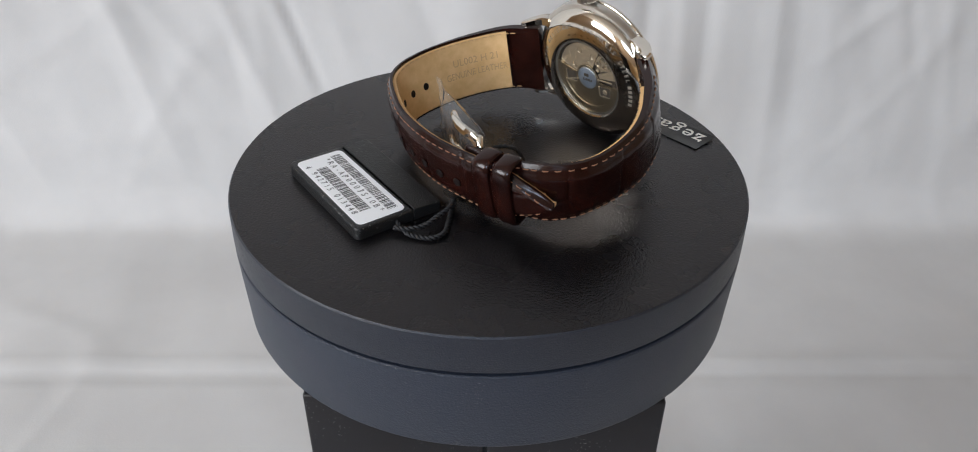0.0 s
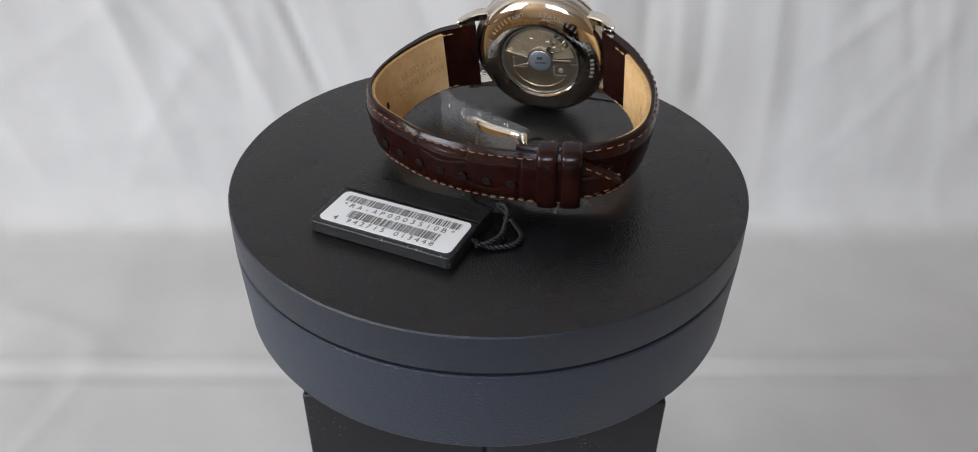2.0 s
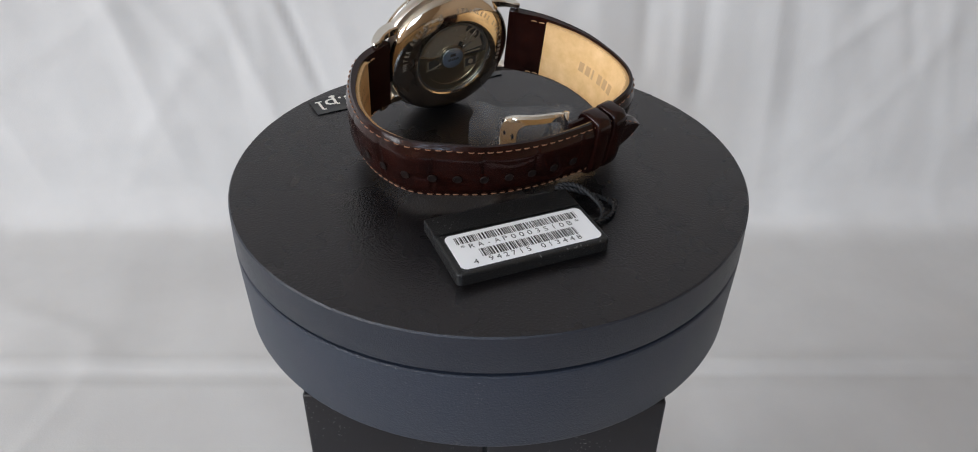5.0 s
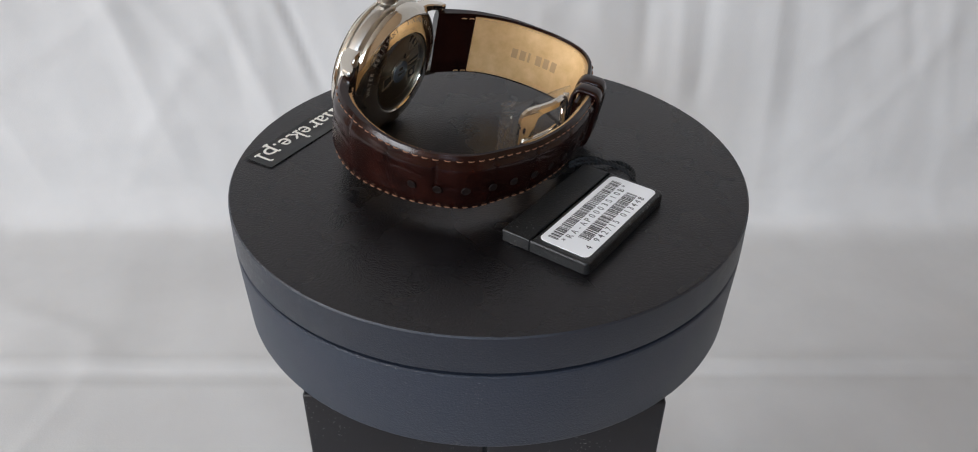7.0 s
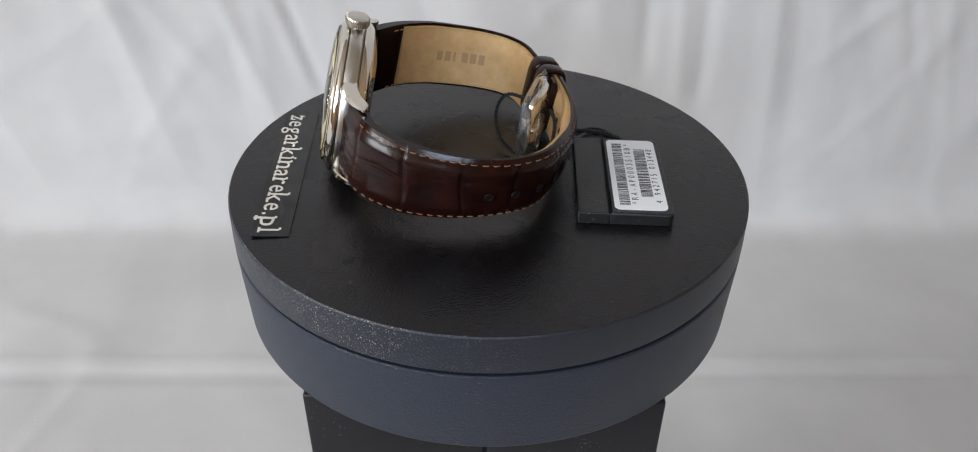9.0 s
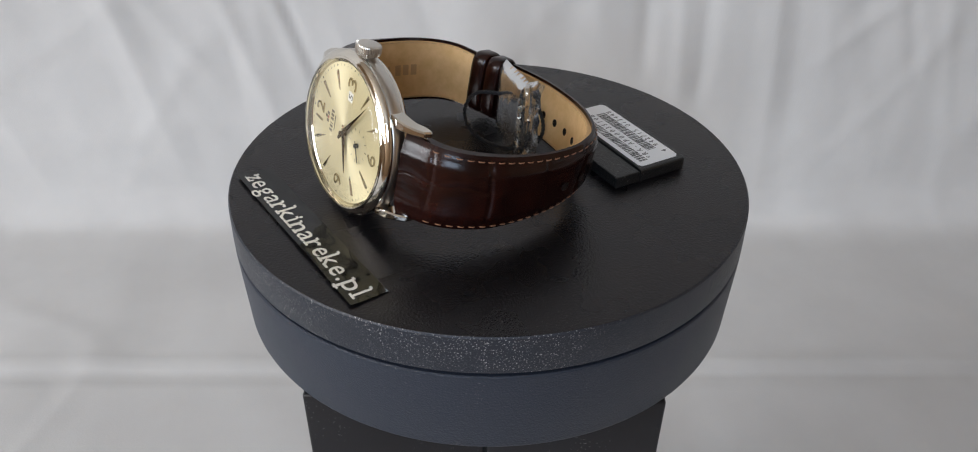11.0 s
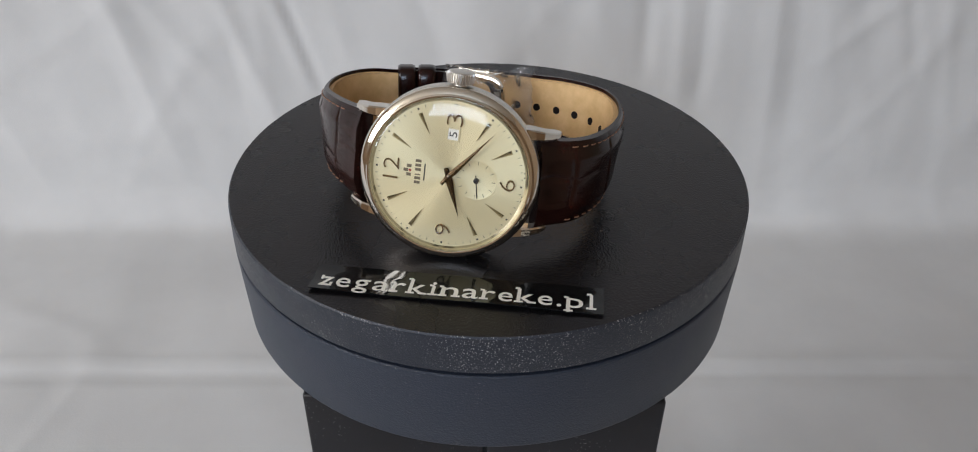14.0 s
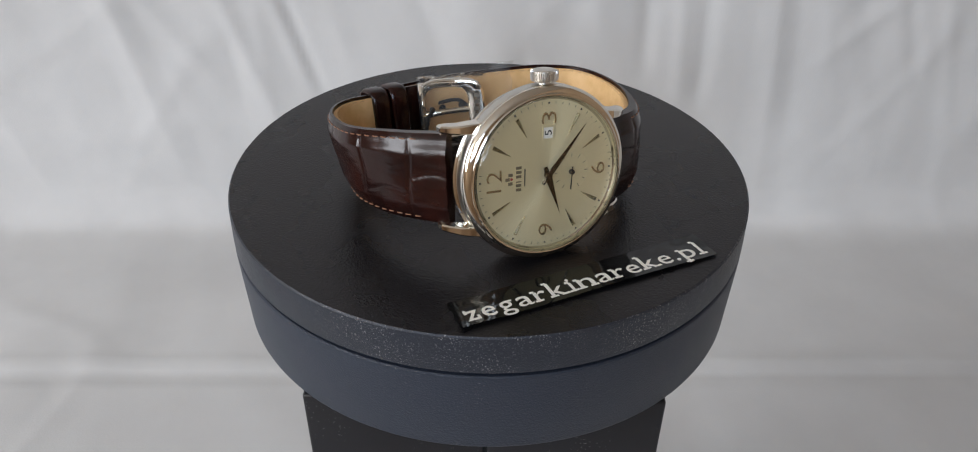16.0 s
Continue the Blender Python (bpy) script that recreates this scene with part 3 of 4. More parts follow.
# applied numerals and indices, upright to twelve
for word, x, y, w in (("12", 0, 12.5, 4.6), ("3", 12.4, 0, 2.6), ("6", 0, -12.5, 2.6), ("9", -12.4, 0, 2.6)):
    bm = fitted(word, w * MM, 3.5 * MM, 0.00028, 0.016)
    in_case("numeral", moved(bm, pose(x * MM, y * MM, 0)), INDEX, "applied steel numeral", dial, False)


def dagger():
    """A faceted index bar pointing inwards."""
    bm = bmesh.new()
    pts = [(-0.45, 14.6), (0.45, 14.6), (0.38, 13.4), (0.06, 9.9), (-0.06, 9.9), (-0.38, 13.4)]
    low = [bm.verts.new((x * MM, y * MM, 0.0)) for x, y in pts]
    a, b = bm.verts.new((0, 14.3 * MM, 0.00042)), bm.verts.new((0, 10.2 * MM, 0.00030))
    bm.faces.new((low[0], low[1], a))
    bm.faces.new((low[1], low[2], low[3], b, a))
    bm.faces.new((low[3], low[4], b))
    bm.faces.new((low[4], low[5], low[0], a, b))
    bm.faces.new(low[::-1])
    bmesh.ops.recalc_face_normals(bm, faces=bm.faces)
    return bm


for h in (1, 2, 4, 5, 7, 8, 10, 11):
    in_case("index", moved(dagger(), pose(0, 0, 0, 0, 0, -30 * h)), INDEX, "", dial, False)
ticks = []
for k in range(60):
    r0, r1, w = (15.35, 15.75, 0.2) if k % 5 == 0 else (15.35, 15.8, 0.055)
    ticks.append(moved(box(-w * MM, r0 * MM, 0, w * MM, r1 * MM, 0.00003), pose(0, 0, 0, 0, 0, -6 * k)))
in_case("minute_track", merged(*ticks), INK, "", dial, False)

# brand mark as a plain crest and a row of bars, a line of fine script below
crest = merged(*[moved(box(-0.35 * MM, -0.5 * MM, 0, 0.35 * MM, 0.5 * MM, 0.00004), pose(x * MM, y * MM, 0)) for x, y in ((-0.95, 0), (0.95, 0), (0, 0.65))])
in_case("crest", moved(crest, pose(0, 8.6 * MM, 0)), PRINT, "", dial, False)
in_case("crest_shield", moved(lathe([(0, 0), (0.3 * MM, 0), (0.3 * MM, 0.00006), (0, 0.00006)], 20), pose(0, 8.35 * MM, 0)), RED, "", dial, False)
bars = [box((-2.8 + 0.96 * i) * MM, 6.05 * MM, 0, (-2.8 + 0.96 * i + (0.62 if i != 2 else 0.26)) * MM, 7.3 * MM, 0.00004) for i in range(6)]
in_case("brand_mark", merged(*bars), PRINT, "", dial, False)
in_case("script_line", box(-1.9 * MM, 5.1 * MM, 0, 1.9 * MM, 5.35 * MM, 0.00003), INK, "", dial, False)
foot = [box((x - 0.14) * MM, -0.1 * MM, 0, (x + 0.14) * MM, 0.12 * MM, 0.00003) for x in (-0.6, -0.2, 0.2, 0.6)]
in_case("small_print", merged(*[moved(b, pose(0, 0, 0, 0, 0, a) @ pose(0, -16.15 * MM, 0)) for b, a in zip(foot, (-9, -7, 7, 9))]), INK, "", dial, False)

# date window
in_case("date_frame", merged(box(7.75 * MM, -1.35 * MM, 0, 10.65 * MM, -1.1 * MM, 0.00012), box(7.75 * MM, 1.1 * MM, 0, 10.65 * MM, 1.35 * MM, 0.00012),
        box(7.75 * MM, -1.1 * MM, 0, 8.0 * MM, 1.1 * MM, 0.00012), box(10.4 * MM, -1.1 * MM, 0, 10.65 * MM, 1.1 * MM, 0.00012)), DIAL, "", dial, False)
date = in_case("date_disc", box(8.0 * MM, -1.1 * MM, 0, 10.4 * MM, 1.1 * MM, 0.00004), WHITE, "white date window", dial, False)
in_case("date_number", moved(fitted("5", 1.15 * MM, 1.65 * MM), pose(9.2 * MM, 0, 0.00004)), INK, "", dial, False)

# small seconds
SUB = (0, -5.95, 0)
sub = in_case("seconds_dial", moved(lathe(mm([(4.45, 0.0), (4.5, 0.04), (4.42, 0.06), (4.3, 0.03), (0, 0.03)]), 72), pose(0, SUB[1] * MM, 0)), DIAL, "sunken small-seconds dial", dial)
in_case("seconds_track", merged(*[moved(box(-0.05 * MM, 3.3 * MM, 0.00003, 0.05 * MM, 4.1 * MM, 0.00006), pose(0, SUB[1] * MM, 0, 0, 0, -30 * k)) for k in range(12)]), INK, "", dial, False)


def pointer(length, width, tail_len, ridge):
    """A leaf hand along +y with a raised middle ridge."""
    bm = bmesh.new()
    pts = [(0, length), (width * 0.55, length * 0.45), (width, length * 0.12), (width * 0.8, 0), (width * 0.6, -tail_len), (-width * 0.6, -tail_len), (-width * 0.8, 0), (-width, length * 0.12), (-width * 0.55, length * 0.45)]
    low = [bm.verts.new((x * MM, y * MM, 0)) for x, y in pts]
    mid = [bm.verts.new((0, y * MM, ridge * MM)) for y in (length * 0.93, length * 0.12, -tail_len * 0.9)]
    bm.faces.new((low[0], low[1], low[2], mid[1], mid[0]))
    bm.faces.new((low[2], low[3], low[4], mid[2], mid[1]))
    bm.faces.new((low[4], low[5], mid[2]))
    bm.faces.new((low[5], low[6], low[7], mid[1], mid[2]))
    bm.faces.new((low[7], low[8], low[0], mid[0], mid[1]))
    bm.faces.new(low[::-1])
    bmesh.ops.recalc_face_normals(bm, faces=bm.faces)
    return bm


in_case("hour_hand", moved(pointer(9.5, 0.8, 2.0, 0.22), pose(0, 0, 0.6 * MM, 0, 0, -250.4)), POINTER, "dark leaf-shaped hour pointer", watch, False)
in_case("minute_hand", moved(pointer(13.8, 0.66, 2.2, 0.22), pose(0, 0, 1.0 * MM, 0, 0, -128.8)), POINTER, "dark leaf-shaped minute pointer", watch, False)
in_case("pinion", lathe(mm([(0, 0), (0.7, 0), (0.7, 1.4), (0.45, 1.5), (0, 1.55)]), 24), POINTER)
in_case("seconds_pinion", moved(lathe(mm([(0, 0), (0.55, 0), (0.55, 0.8), (0, 0.9)]), 24), pose(0, SUB[1] * MM, 0)), INK)
seconds = part("seconds_hand", merged(box(-0.11 * MM, -1.2 * MM, 0, 0.11 * MM, 3.9 * MM, 0.00012)), INK, watch, "thin dark small-seconds pointer", False)

# caseback with a glazed opening
back = in_back("caseback", lathe(mm([(17.9, -4.55), (18.4, -4.7), (18.65, -4.9), (18.6, -5.4), (18.2, -6.1), (17.3, -6.9), (15.9, -7.5), (13.6, -8.1), (12.4, -8.4), (11.6, -8.45), (11.2, -8.2), (11.0, -7.4), (10.8, -6.3)]), 128), STEEL, "polished steel caseback with glazed opening")
in_back("back_glass", lathe(mm([(11.05, -8.0), (0, -8.05)]), 96), CRYSTAL, "clear caseback glass", back).visible_shadow = False
FLIP = pose(0, 0, 0, 0, 180, 0)      # seen from behind


def on_back(bm):
    """Lays flat lettering on the slope of the caseback."""
    for v in bm.verts:
        r = math.hypot(v.co.x, v.co.y) / MM
        v.co.z += (7.50 + (15.9 - r) * 0.261 + 0.01) * MM
    return moved(bm, FLIP)


in_back("back_lettering", on_back(merged(arc_text("WATER RESISTANT", 14.9 * MM, 1.15 * MM, 140, -5.2, 0.00003), arc_text("STAINLESS STEEL", 14.9 * MM, 1.15 * MM, 48, -5.2, 0.00003))), ENGRAVE, "engraved lettering", back, False)
in_back("back_mark", on_back(merged(*[moved(box(-0.45 * MM, -0.5 * MM, 0, 0.35 * MM, 0.5 * MM, 0.00003), pose(0, 0, 0, 0, 0, 4 - 5.2 * i) @ pose(0, 14.9 * MM, 0)) for i in range(5)])), ENGRAVE, "", back, False)


def in_movement(name, bm, material, label="", parent=None, smooth=True):
    return in_back(name, moved(bm, Matrix.Translation((0, 0, -0.5 * MM)) @ Matrix.Diagonal((0.91, 0.91, 1, 1))), material, label, parent, smooth)


movement = in_movement("movement", lathe(mm([(0, -6.0), (12.0, -6.0), (12.0, -5.9), (0, -5.9)]), 64), PLATE_DARK, "brushed metal watch movement", watch)


def half_disc(r0, r1, a0, a1, z0, z1, n=48):
    bm = bmesh.new()
    rows = []
    for i in range(n + 1):
        a = radians(a0 + (a1 - a0) * i / n)
        rows.append([bm.verts.new((r * MM * math.cos(a), r * MM * math.sin(a), z * MM)) for r, z in ((r0, z0), (r1, z0), (r1, z1), (r0, z1))])
    for a, b in zip(rows, rows[1:]):
        for k in range(4):
            bm.faces.new((a[k], a[(k + 1) % 4], b[(k + 1) % 4], b[k]))
    bm.faces.new(rows[0])
    bm.faces.new(rows[-1][::-1])
    bmesh.ops.recalc_face_normals(bm, faces=bm.faces)
    return sharp(bm)


ROTOR = steel("rotor_metal", 0.30, (0.60, 0.52, 0.40))
# the rotor hangs to the lower side, which is towards nine, a little over half a turn
rotor = in_movement("rotor", merged(half_disc(9.4, 11.6, 95, 287, -7.25, -6.6), half_disc(2.0, 9.4, 97, 285, -7.0, -6.75), half_disc(0.1, 4.2, 0, 359.5, -7.05, -6.75)), ROTOR, "half-moon winding rotor", movement)
for x0, x1, y0, y1 in ((-2.2, 0.9, -8.2, -4.6), (-4.8, -1.8, 4.4, 8.2)):
    in_movement("rotor_window", box(x0 * MM, y0 * MM, -7.05 * MM, x1 * MM, y1 * MM, -6.98 * MM), PLATE_DARK, "", movement, False)
    in_movement("rotor_step", merged(box(x0 * MM, (y0 - 0.35) * MM, -7.16 * MM, x1 * MM, y0 * MM, -6.8 * MM), box((x0 - 0.35) * MM, (y0 - 0.35) * MM, -7.16 * MM, x0 * MM, y1 * MM, -6.8 * MM)), GOLDISH, "", movement, False)
in_movement("rotor_screw", moved(lathe(mm([(0, -7.2), (0.7, -7.2), (0.85, -7.1), (0.85, -6.9), (0, -6.9)]), 24), pose(-3.3 * MM, 6.3 * MM, 0)), GOLDISH, "", movement)
in_movement("rotor_edge", merged(box(0.2 * MM, 3.9 * MM, -7.2 * MM, 0.6 * MM, 9.6 * MM, -6.9 * MM, 0.00008), moved(box(-0.2 * MM, -9.6 * MM, -7.2 * MM, 0.2 * MM, -3.9 * MM, -6.9 * MM, 0.00008), pose(0, 0, 0, 0, 0, -16))), GOLDISH, "bright bevelled rotor edge", movement, False)
in_movement("rotor_badge", lathe(mm([(0, -7.35), (3.3, -7.35), (3.5, -7.25), (3.5, -6.8), (0, -6.8)]), 48), BADGE, "grey satin rotor badge", movement)
in_movement("badge_mark", merged(*[box(-0.9 * MM, (-1.6 + 0.62 * i) * MM, -7.38 * MM, -0.1 * MM, (-1.6 + 0.62 * i + 0.4) * MM, -7.35 * MM) for i in range(6)], box(0.6 * MM, -0.9 * MM, -7.38 * MM, 1.6 * MM, 0.9 * MM, -7.35 * MM)), PLATE_DARK, "", movement, False)
in_movement("upper_bridge", half_disc(3.0, 11.0, -86, 30, -6.5, -6.0), GOLDISH, "", movement)
in_movement("balance_bridge", half_disc(4.2, 10.6, 66, 84, -6.5, -6.0), GOLDISH, "", movement)
in_movement("train_bridge", half_disc(5.6, 9.2, 30.5, 62, -6.35, -6.0), GOLDISH, "", movement)
in_movement("spacer_ring", half_disc(11.6, 12.35, 0, 359.5, -7.45, -6.0), BRUSHED, "", movement)
for r, a, q in ((9.6, -62, 0.75), (9.4, -40, 0.55), (8.6, -15, 0.8), (9.6, 8, 0.5), (7.2, -33, 0.5), (6.0, -58, 0.7), (7.9, 22, 0.9), (10.0, 52, 0.6), (5.6, 10, 0.5), (9.9, -80, 0.5), (5.2, 50, 0.6), (7.0, 40, 0.7)):
    x, y = r * math.cos(radians(a)), r * math.sin(radians(a))
    in_movement("jewel", moved(lathe(mm([(q, -6.48), (q + 0.14, -6.57), (q + 0.02, -6.58), (q * 0.8, -6.45), (0, -6.42)]), 20), pose(x * MM, y * MM, 0)), GOLDISH if q < 0.6 else ROTOR, "", movement)
in_movement("balance_wheel", moved(merged(half_disc(2.0, 2.5, 0, 359.5, -6.75, -6.55), box(-2.2 * MM, -0.25 * MM, -6.72 * MM, 2.2 * MM, 0.25 * MM, -6.56 * MM)), pose(6.2 * MM, 7.4 * MM, 0, 0, 0, 40)), GOLDISH, "", movement)

# ---- strap fittings ----
def at_s(frames, s):
    return min(frames, key=lambda f: abs(f[4] - s))


def s_of_y(frames, y_mm):
    """Length along the tail where it lies y millimetres towards twelve, on its far half."""
    half_way = [f for f in frames if f[4] > frames[-1][4] * 0.45]
    return min(half_way, key=lambda f: abs((f[0] + BASE - DIAL_AT).dot(SIDE) - y_mm * MM))[4]


def on_strap(f, off, spin=0):
    """A pose whose z looks out of the strap."""
    p, t, o, w, s = f
    m = Matrix((t, w, o) if t.cross(w).dot(o) > 0 else (-t, w, o)).transposed().to_4x4()
    m.translation = p + o * off
    return m @ pose(0, 0, 0, 0, 0, spin)


s_hole = s_of_y(fr6, 7.7)
for k in range(10):
    f = at_s(fr6, s_hole - 0.00575 * k)
    part("strap_hole", moved(lathe(mm([(0, 0.0), (0.72, 0.0), (0.8, 0.12), (1.0, 0.1), (1.12, -0.1)]), 20), on_strap(f, 0.00283) @ pose(0, -0.0008, 0)), HOLE, tail)
    part("strap_hole", moved(lathe(mm([(0, 0.0), (0.85, 0.0), (0.95, 0.02), (1.05, -0.05)]), 20), on_strap(f, -0.00063) @ pose(0, -0.0008, 0, 180)), HOLE, tail)


def keeper(f, width, inner, outer, half):
    """A leather band round both layers of the strap."""
    p, t, o, w, s = f
    bm = bmesh.new()
    ring = []
    n = 40
    for i in range(n):
        a = 2 * math.pi * i / n
        ca, sa = math.cos(a), math.sin(a)
        x = half * math.copysign(abs(ca) ** 0.35, ca)
        y = (inner + outer) / 2 + (outer - inner) / 2 * math.copysign(abs(sa) ** 0.45, sa)
        ring.append((x, y, ca, sa))
    rows = []
    for k, (u, grow) in enumerate(((-0.5, 0), (-0.46, 0.00075), (-0.3, 0.00105), (0.3, 0.00105), (0.46, 0.00075), (0.5, 0))):
        rows.append([bm.verts.new(p + t * u * width + w * (x + grow * ca) + o * (y + grow * sa)) for x, y, ca, sa in ring])
    for a, b in zip(rows, rows[1:]):
        for i in range(n):
            bm.faces.new((a[i], a[(i + 1) % n], b[(i + 1) % n], b[i]))
    a, b = rows[-1], rows[0]
    for i in range(n):
        bm.faces.new((a[i], a[(i + 1) % n], b[(i + 1) % n], b[i]))
    bmesh.ops.recalc_face_normals(bm, faces=bm.faces)
    return bm


for y in (15.7, 21.0):
    f = at_s(fr6, s_of_y(fr6, y))
    part("keeper_loop", keeper(f, 0.0049, -0.0038, 0.0024, 0.0076), LEATHER, watch, "brown leather keeper loop")


# ---- pressed writing on the lining ----
def on_lining(frames, s_mid, rows_of, name):
    """Lettering bent along the lining; rows of (text, centre across, height, width)."""
    out = []
    for bm, across, flip in rows_of:
        for v in bm.verts:
            f = at_s(frames, s_mid + v.co.x * flip)
            q = f[0] + f[1] * (s_mid + v.co.x * flip - f[4]) + f[3] * (across + v.co.y) - f[2] * (0.00061 + v.co.z)
            v.co = q
        bmesh.ops.recalc_face_normals(bm, faces=bm.faces)
        out.append(bm)
    part(name, merged(*out), LINING_PRESS, watch, "writing pressed into the lining", False)


on_lining(fr6, 0.0200, [(fitted("UL002 H 21", 0.0138, 0.0021), 0.0024, -1), (fitted("GENUINE LEATHER", 0.0190, 0.0020), -0.0013, -1)], "lining_writing")
mark = merged(*[box((-7.2 + 2.55 * i) * MM, -1.45 * MM, 0, (-7.2 + 2.55 * i + (1.8 if i != 2 else 0.7)) * MM, 1.45 * MM, 0.00003) for i in range(6)])
bmesh.ops.subdivide_edges(mark, edges=mark.edges[:], cuts=2)
on_lining(fr12, 0.0305, [(mark, 0.0, 1)], "lining_mark")

# ---- buckle and its film ----
def plan_pt(y, b, z):
    p = DIAL_AT + SIDE * y * MM + BACK * b * MM - BASE
    p.z = z * MM
    return p


HINGE, FREE = plan_pt(8.8, 52.4, 10.4), plan_pt(-6.0, 47.8, 11.2)
ALONG = (FREE - HINGE).normalized()
UPB = Vector((0.10, 0, 1)).normalized()
UPB = (UPB - ALONG * UPB.dot(ALONG)).normalized()
OUTB = ALONG.cross(UPB)
if OUTB.dot(BACK) < 0:
    OUTB = -OUTB
LEN = (FREE - HINGE).length


def bk(a, u, o=0.0):
    return HINGE + ALONG * a + UPB * u + OUTB * o


def buckle_frame():
    """A flat polished frame, wide at its free end, bowed and rounded at its edges."""
    n, rings = 64, []
    bm = bmesh.new()

    def outline(a0, a1, b0, b1, o):
        row = []
        for i in range(n):
            q = 2 * math.pi * i / n
            ca, sa = math.cos(q), math.sin(q)
            k = math.copysign(abs(ca) ** 0.42, ca)
            a = (a0 + a1) / 2 + (a1 - a0) / 2 * k
            w = b0 + (b1 - b0) * (k + 1) / 2
            row.append(bm.verts.new(bk(a, w * math.copysign(abs(sa) ** 0.42, sa), o + 0.0016 * math.sin(math.pi * min(1, max(0, a / LEN))))))
        rings.append(row)
    e = LEN - 0.0034
    for d, o in ((0.0, -0.0004), (0.0, 0.0005), (0.0005, 0.0010)):
        outline(-0.0010 + d, LEN + 0.0008 - d, 0.0094 - d, 0.0088 - d, o)
    for d, o in ((-0.0004, 0.0010), (0.0, 0.0005), (0.0, -0.0004), (-0.0004, -0.0008)):
        outline(0.0006 + d, e - d, 0.0072 - d, 0.0066 - d, o)
    outline(-0.0005, LEN + 0.0003, 0.0089, 0.0083, -0.0008)
    for r0, r1 in zip(rings, rings[1:] + rings[:1]):
        for i in range(n):
            bm.faces.new((r0[i], r0[(i + 1) % n], r1[(i + 1) % n], r1[i]))
    bmesh.ops.recalc_face_normals(bm, faces=bm.faces)
    return sharp(bm, 40)


buckle = part("buckle", buckle_frame(), STEEL, watch, "polished steel buckle")
part("front_mark", merged(*[moved(box(-0.00055, -0.0007, 0, 0.00055, 0.0007, 0.00004), Matrix.Translation(bk(LEN - 0.0012, (i - 2.5) * 0.0019, -0.00068)) @ Matrix((UPB, ALONG, -OUTB)).transposed().to_4x4()) for i in range(6)]), ENGRAVE, buckle, "", False)
part("hinge_bar", tube([bk(0, -0.0088), bk(0, 0.0088)], 0.0008, 10), STEEL, buckle)
part("prong", tube([bk(-0.0002, 0), bk(LEN * 0.4, 0, 0.0014), bk(LEN * 0.85, 0, 0.0018), bk(LEN * 1.03, 0, 0.0012)], [0.0009, 0.0008, 0.0008, 0.0006], 10), STEEL, buckle, "steel prong")


def film_bag():
    """A crumpled clear bag round the buckle, with a flat fin past its free end."""
    bm = bmesh.new()
    na, nu = 26, 18
    for sgn in (-1, 1):
        rows = []
        for i in range(na + 1):
            a = -0.001 + (LEN + 0.0095) * i / na
            fin = min(1, max(0, (a - LEN - 0.001) / 0.004))
            row = []
            for j in range(nu + 1):
                v = -1 + 2 * j / nu
                u = v * 0.0108 + fin * 0.0012 * v + 0.0008 * fin
                thick = 0.0025 * (1 - fin) * (1 - abs(v) ** 6) * (1 - max(0, 1 - i / 3) * 0.3)
                wob = 0.00010 * noise.noise((a * 400, u * 350, sgn * 3.0)) + 0.0006 * noise.noise((a * 150, u * 170, 8.0)) * (0.3 + fin) + 0.0014 * fin * noise.noise((a * 300, u * 260, 4.0))
                row.append(bm.verts.new(bk(a + 0.0018 * noise.noise((u * 260, 0.0, 2)) * (i == na), u, sgn * thick + wob + (0.0006 * fin))))
            rows.append(row)
        for a, b in zip(rows, rows[1:]):
            for j in range(nu):
                bm.faces.new((a[j], a[j + 1], b[j + 1], b[j]))
    bmesh.ops.remove_doubles(bm, verts=bm.verts, dist=1e-5)
    return bm


part("protective_film", film_bag(), FILM, buckle, "crumpled clear plastic film", True)
TURN_SECONDS = [(4.0 * k, CASE @ pose(0, SUB[1] * MM, 0.5 * MM, 0, 0, -(273 - 6 * (16 - 4 * k)))) for k in range(5)]


# ---- hang tag with its cord ----
TAG_AT = Vector((28.74, -18.89, 0)) * MM
TAG_TURN = 68.98
tag = empty("hang_tag", "black plastic hang tag with white barcode label lying on the platter", "tag")
TURNING.append((tag, Matrix.Translation(TAG_AT) @ pose(0, 0, 0, 0, 0, TAG_TURN)))


def rounded_outline(x0, y0, x1, y1, radii, n=6):
    """Corner radii from lower left, anticlockwise."""
    out = []
    for (cx, cy, a0), r in zip(((x0, y0, 180), (x1, y0, 270), (x1, y1, 0), (x0, y1, 90)), radii):
        px = cx + r if cx == x0 else cx - r
        py = cy + r if cy == y0 else cy - r
        for k in range(n + 1):
            a = radians(a0 + 90 * k / n)
            out.append((px + r * math.cos(a), py + r * math.sin(a)))
    return out


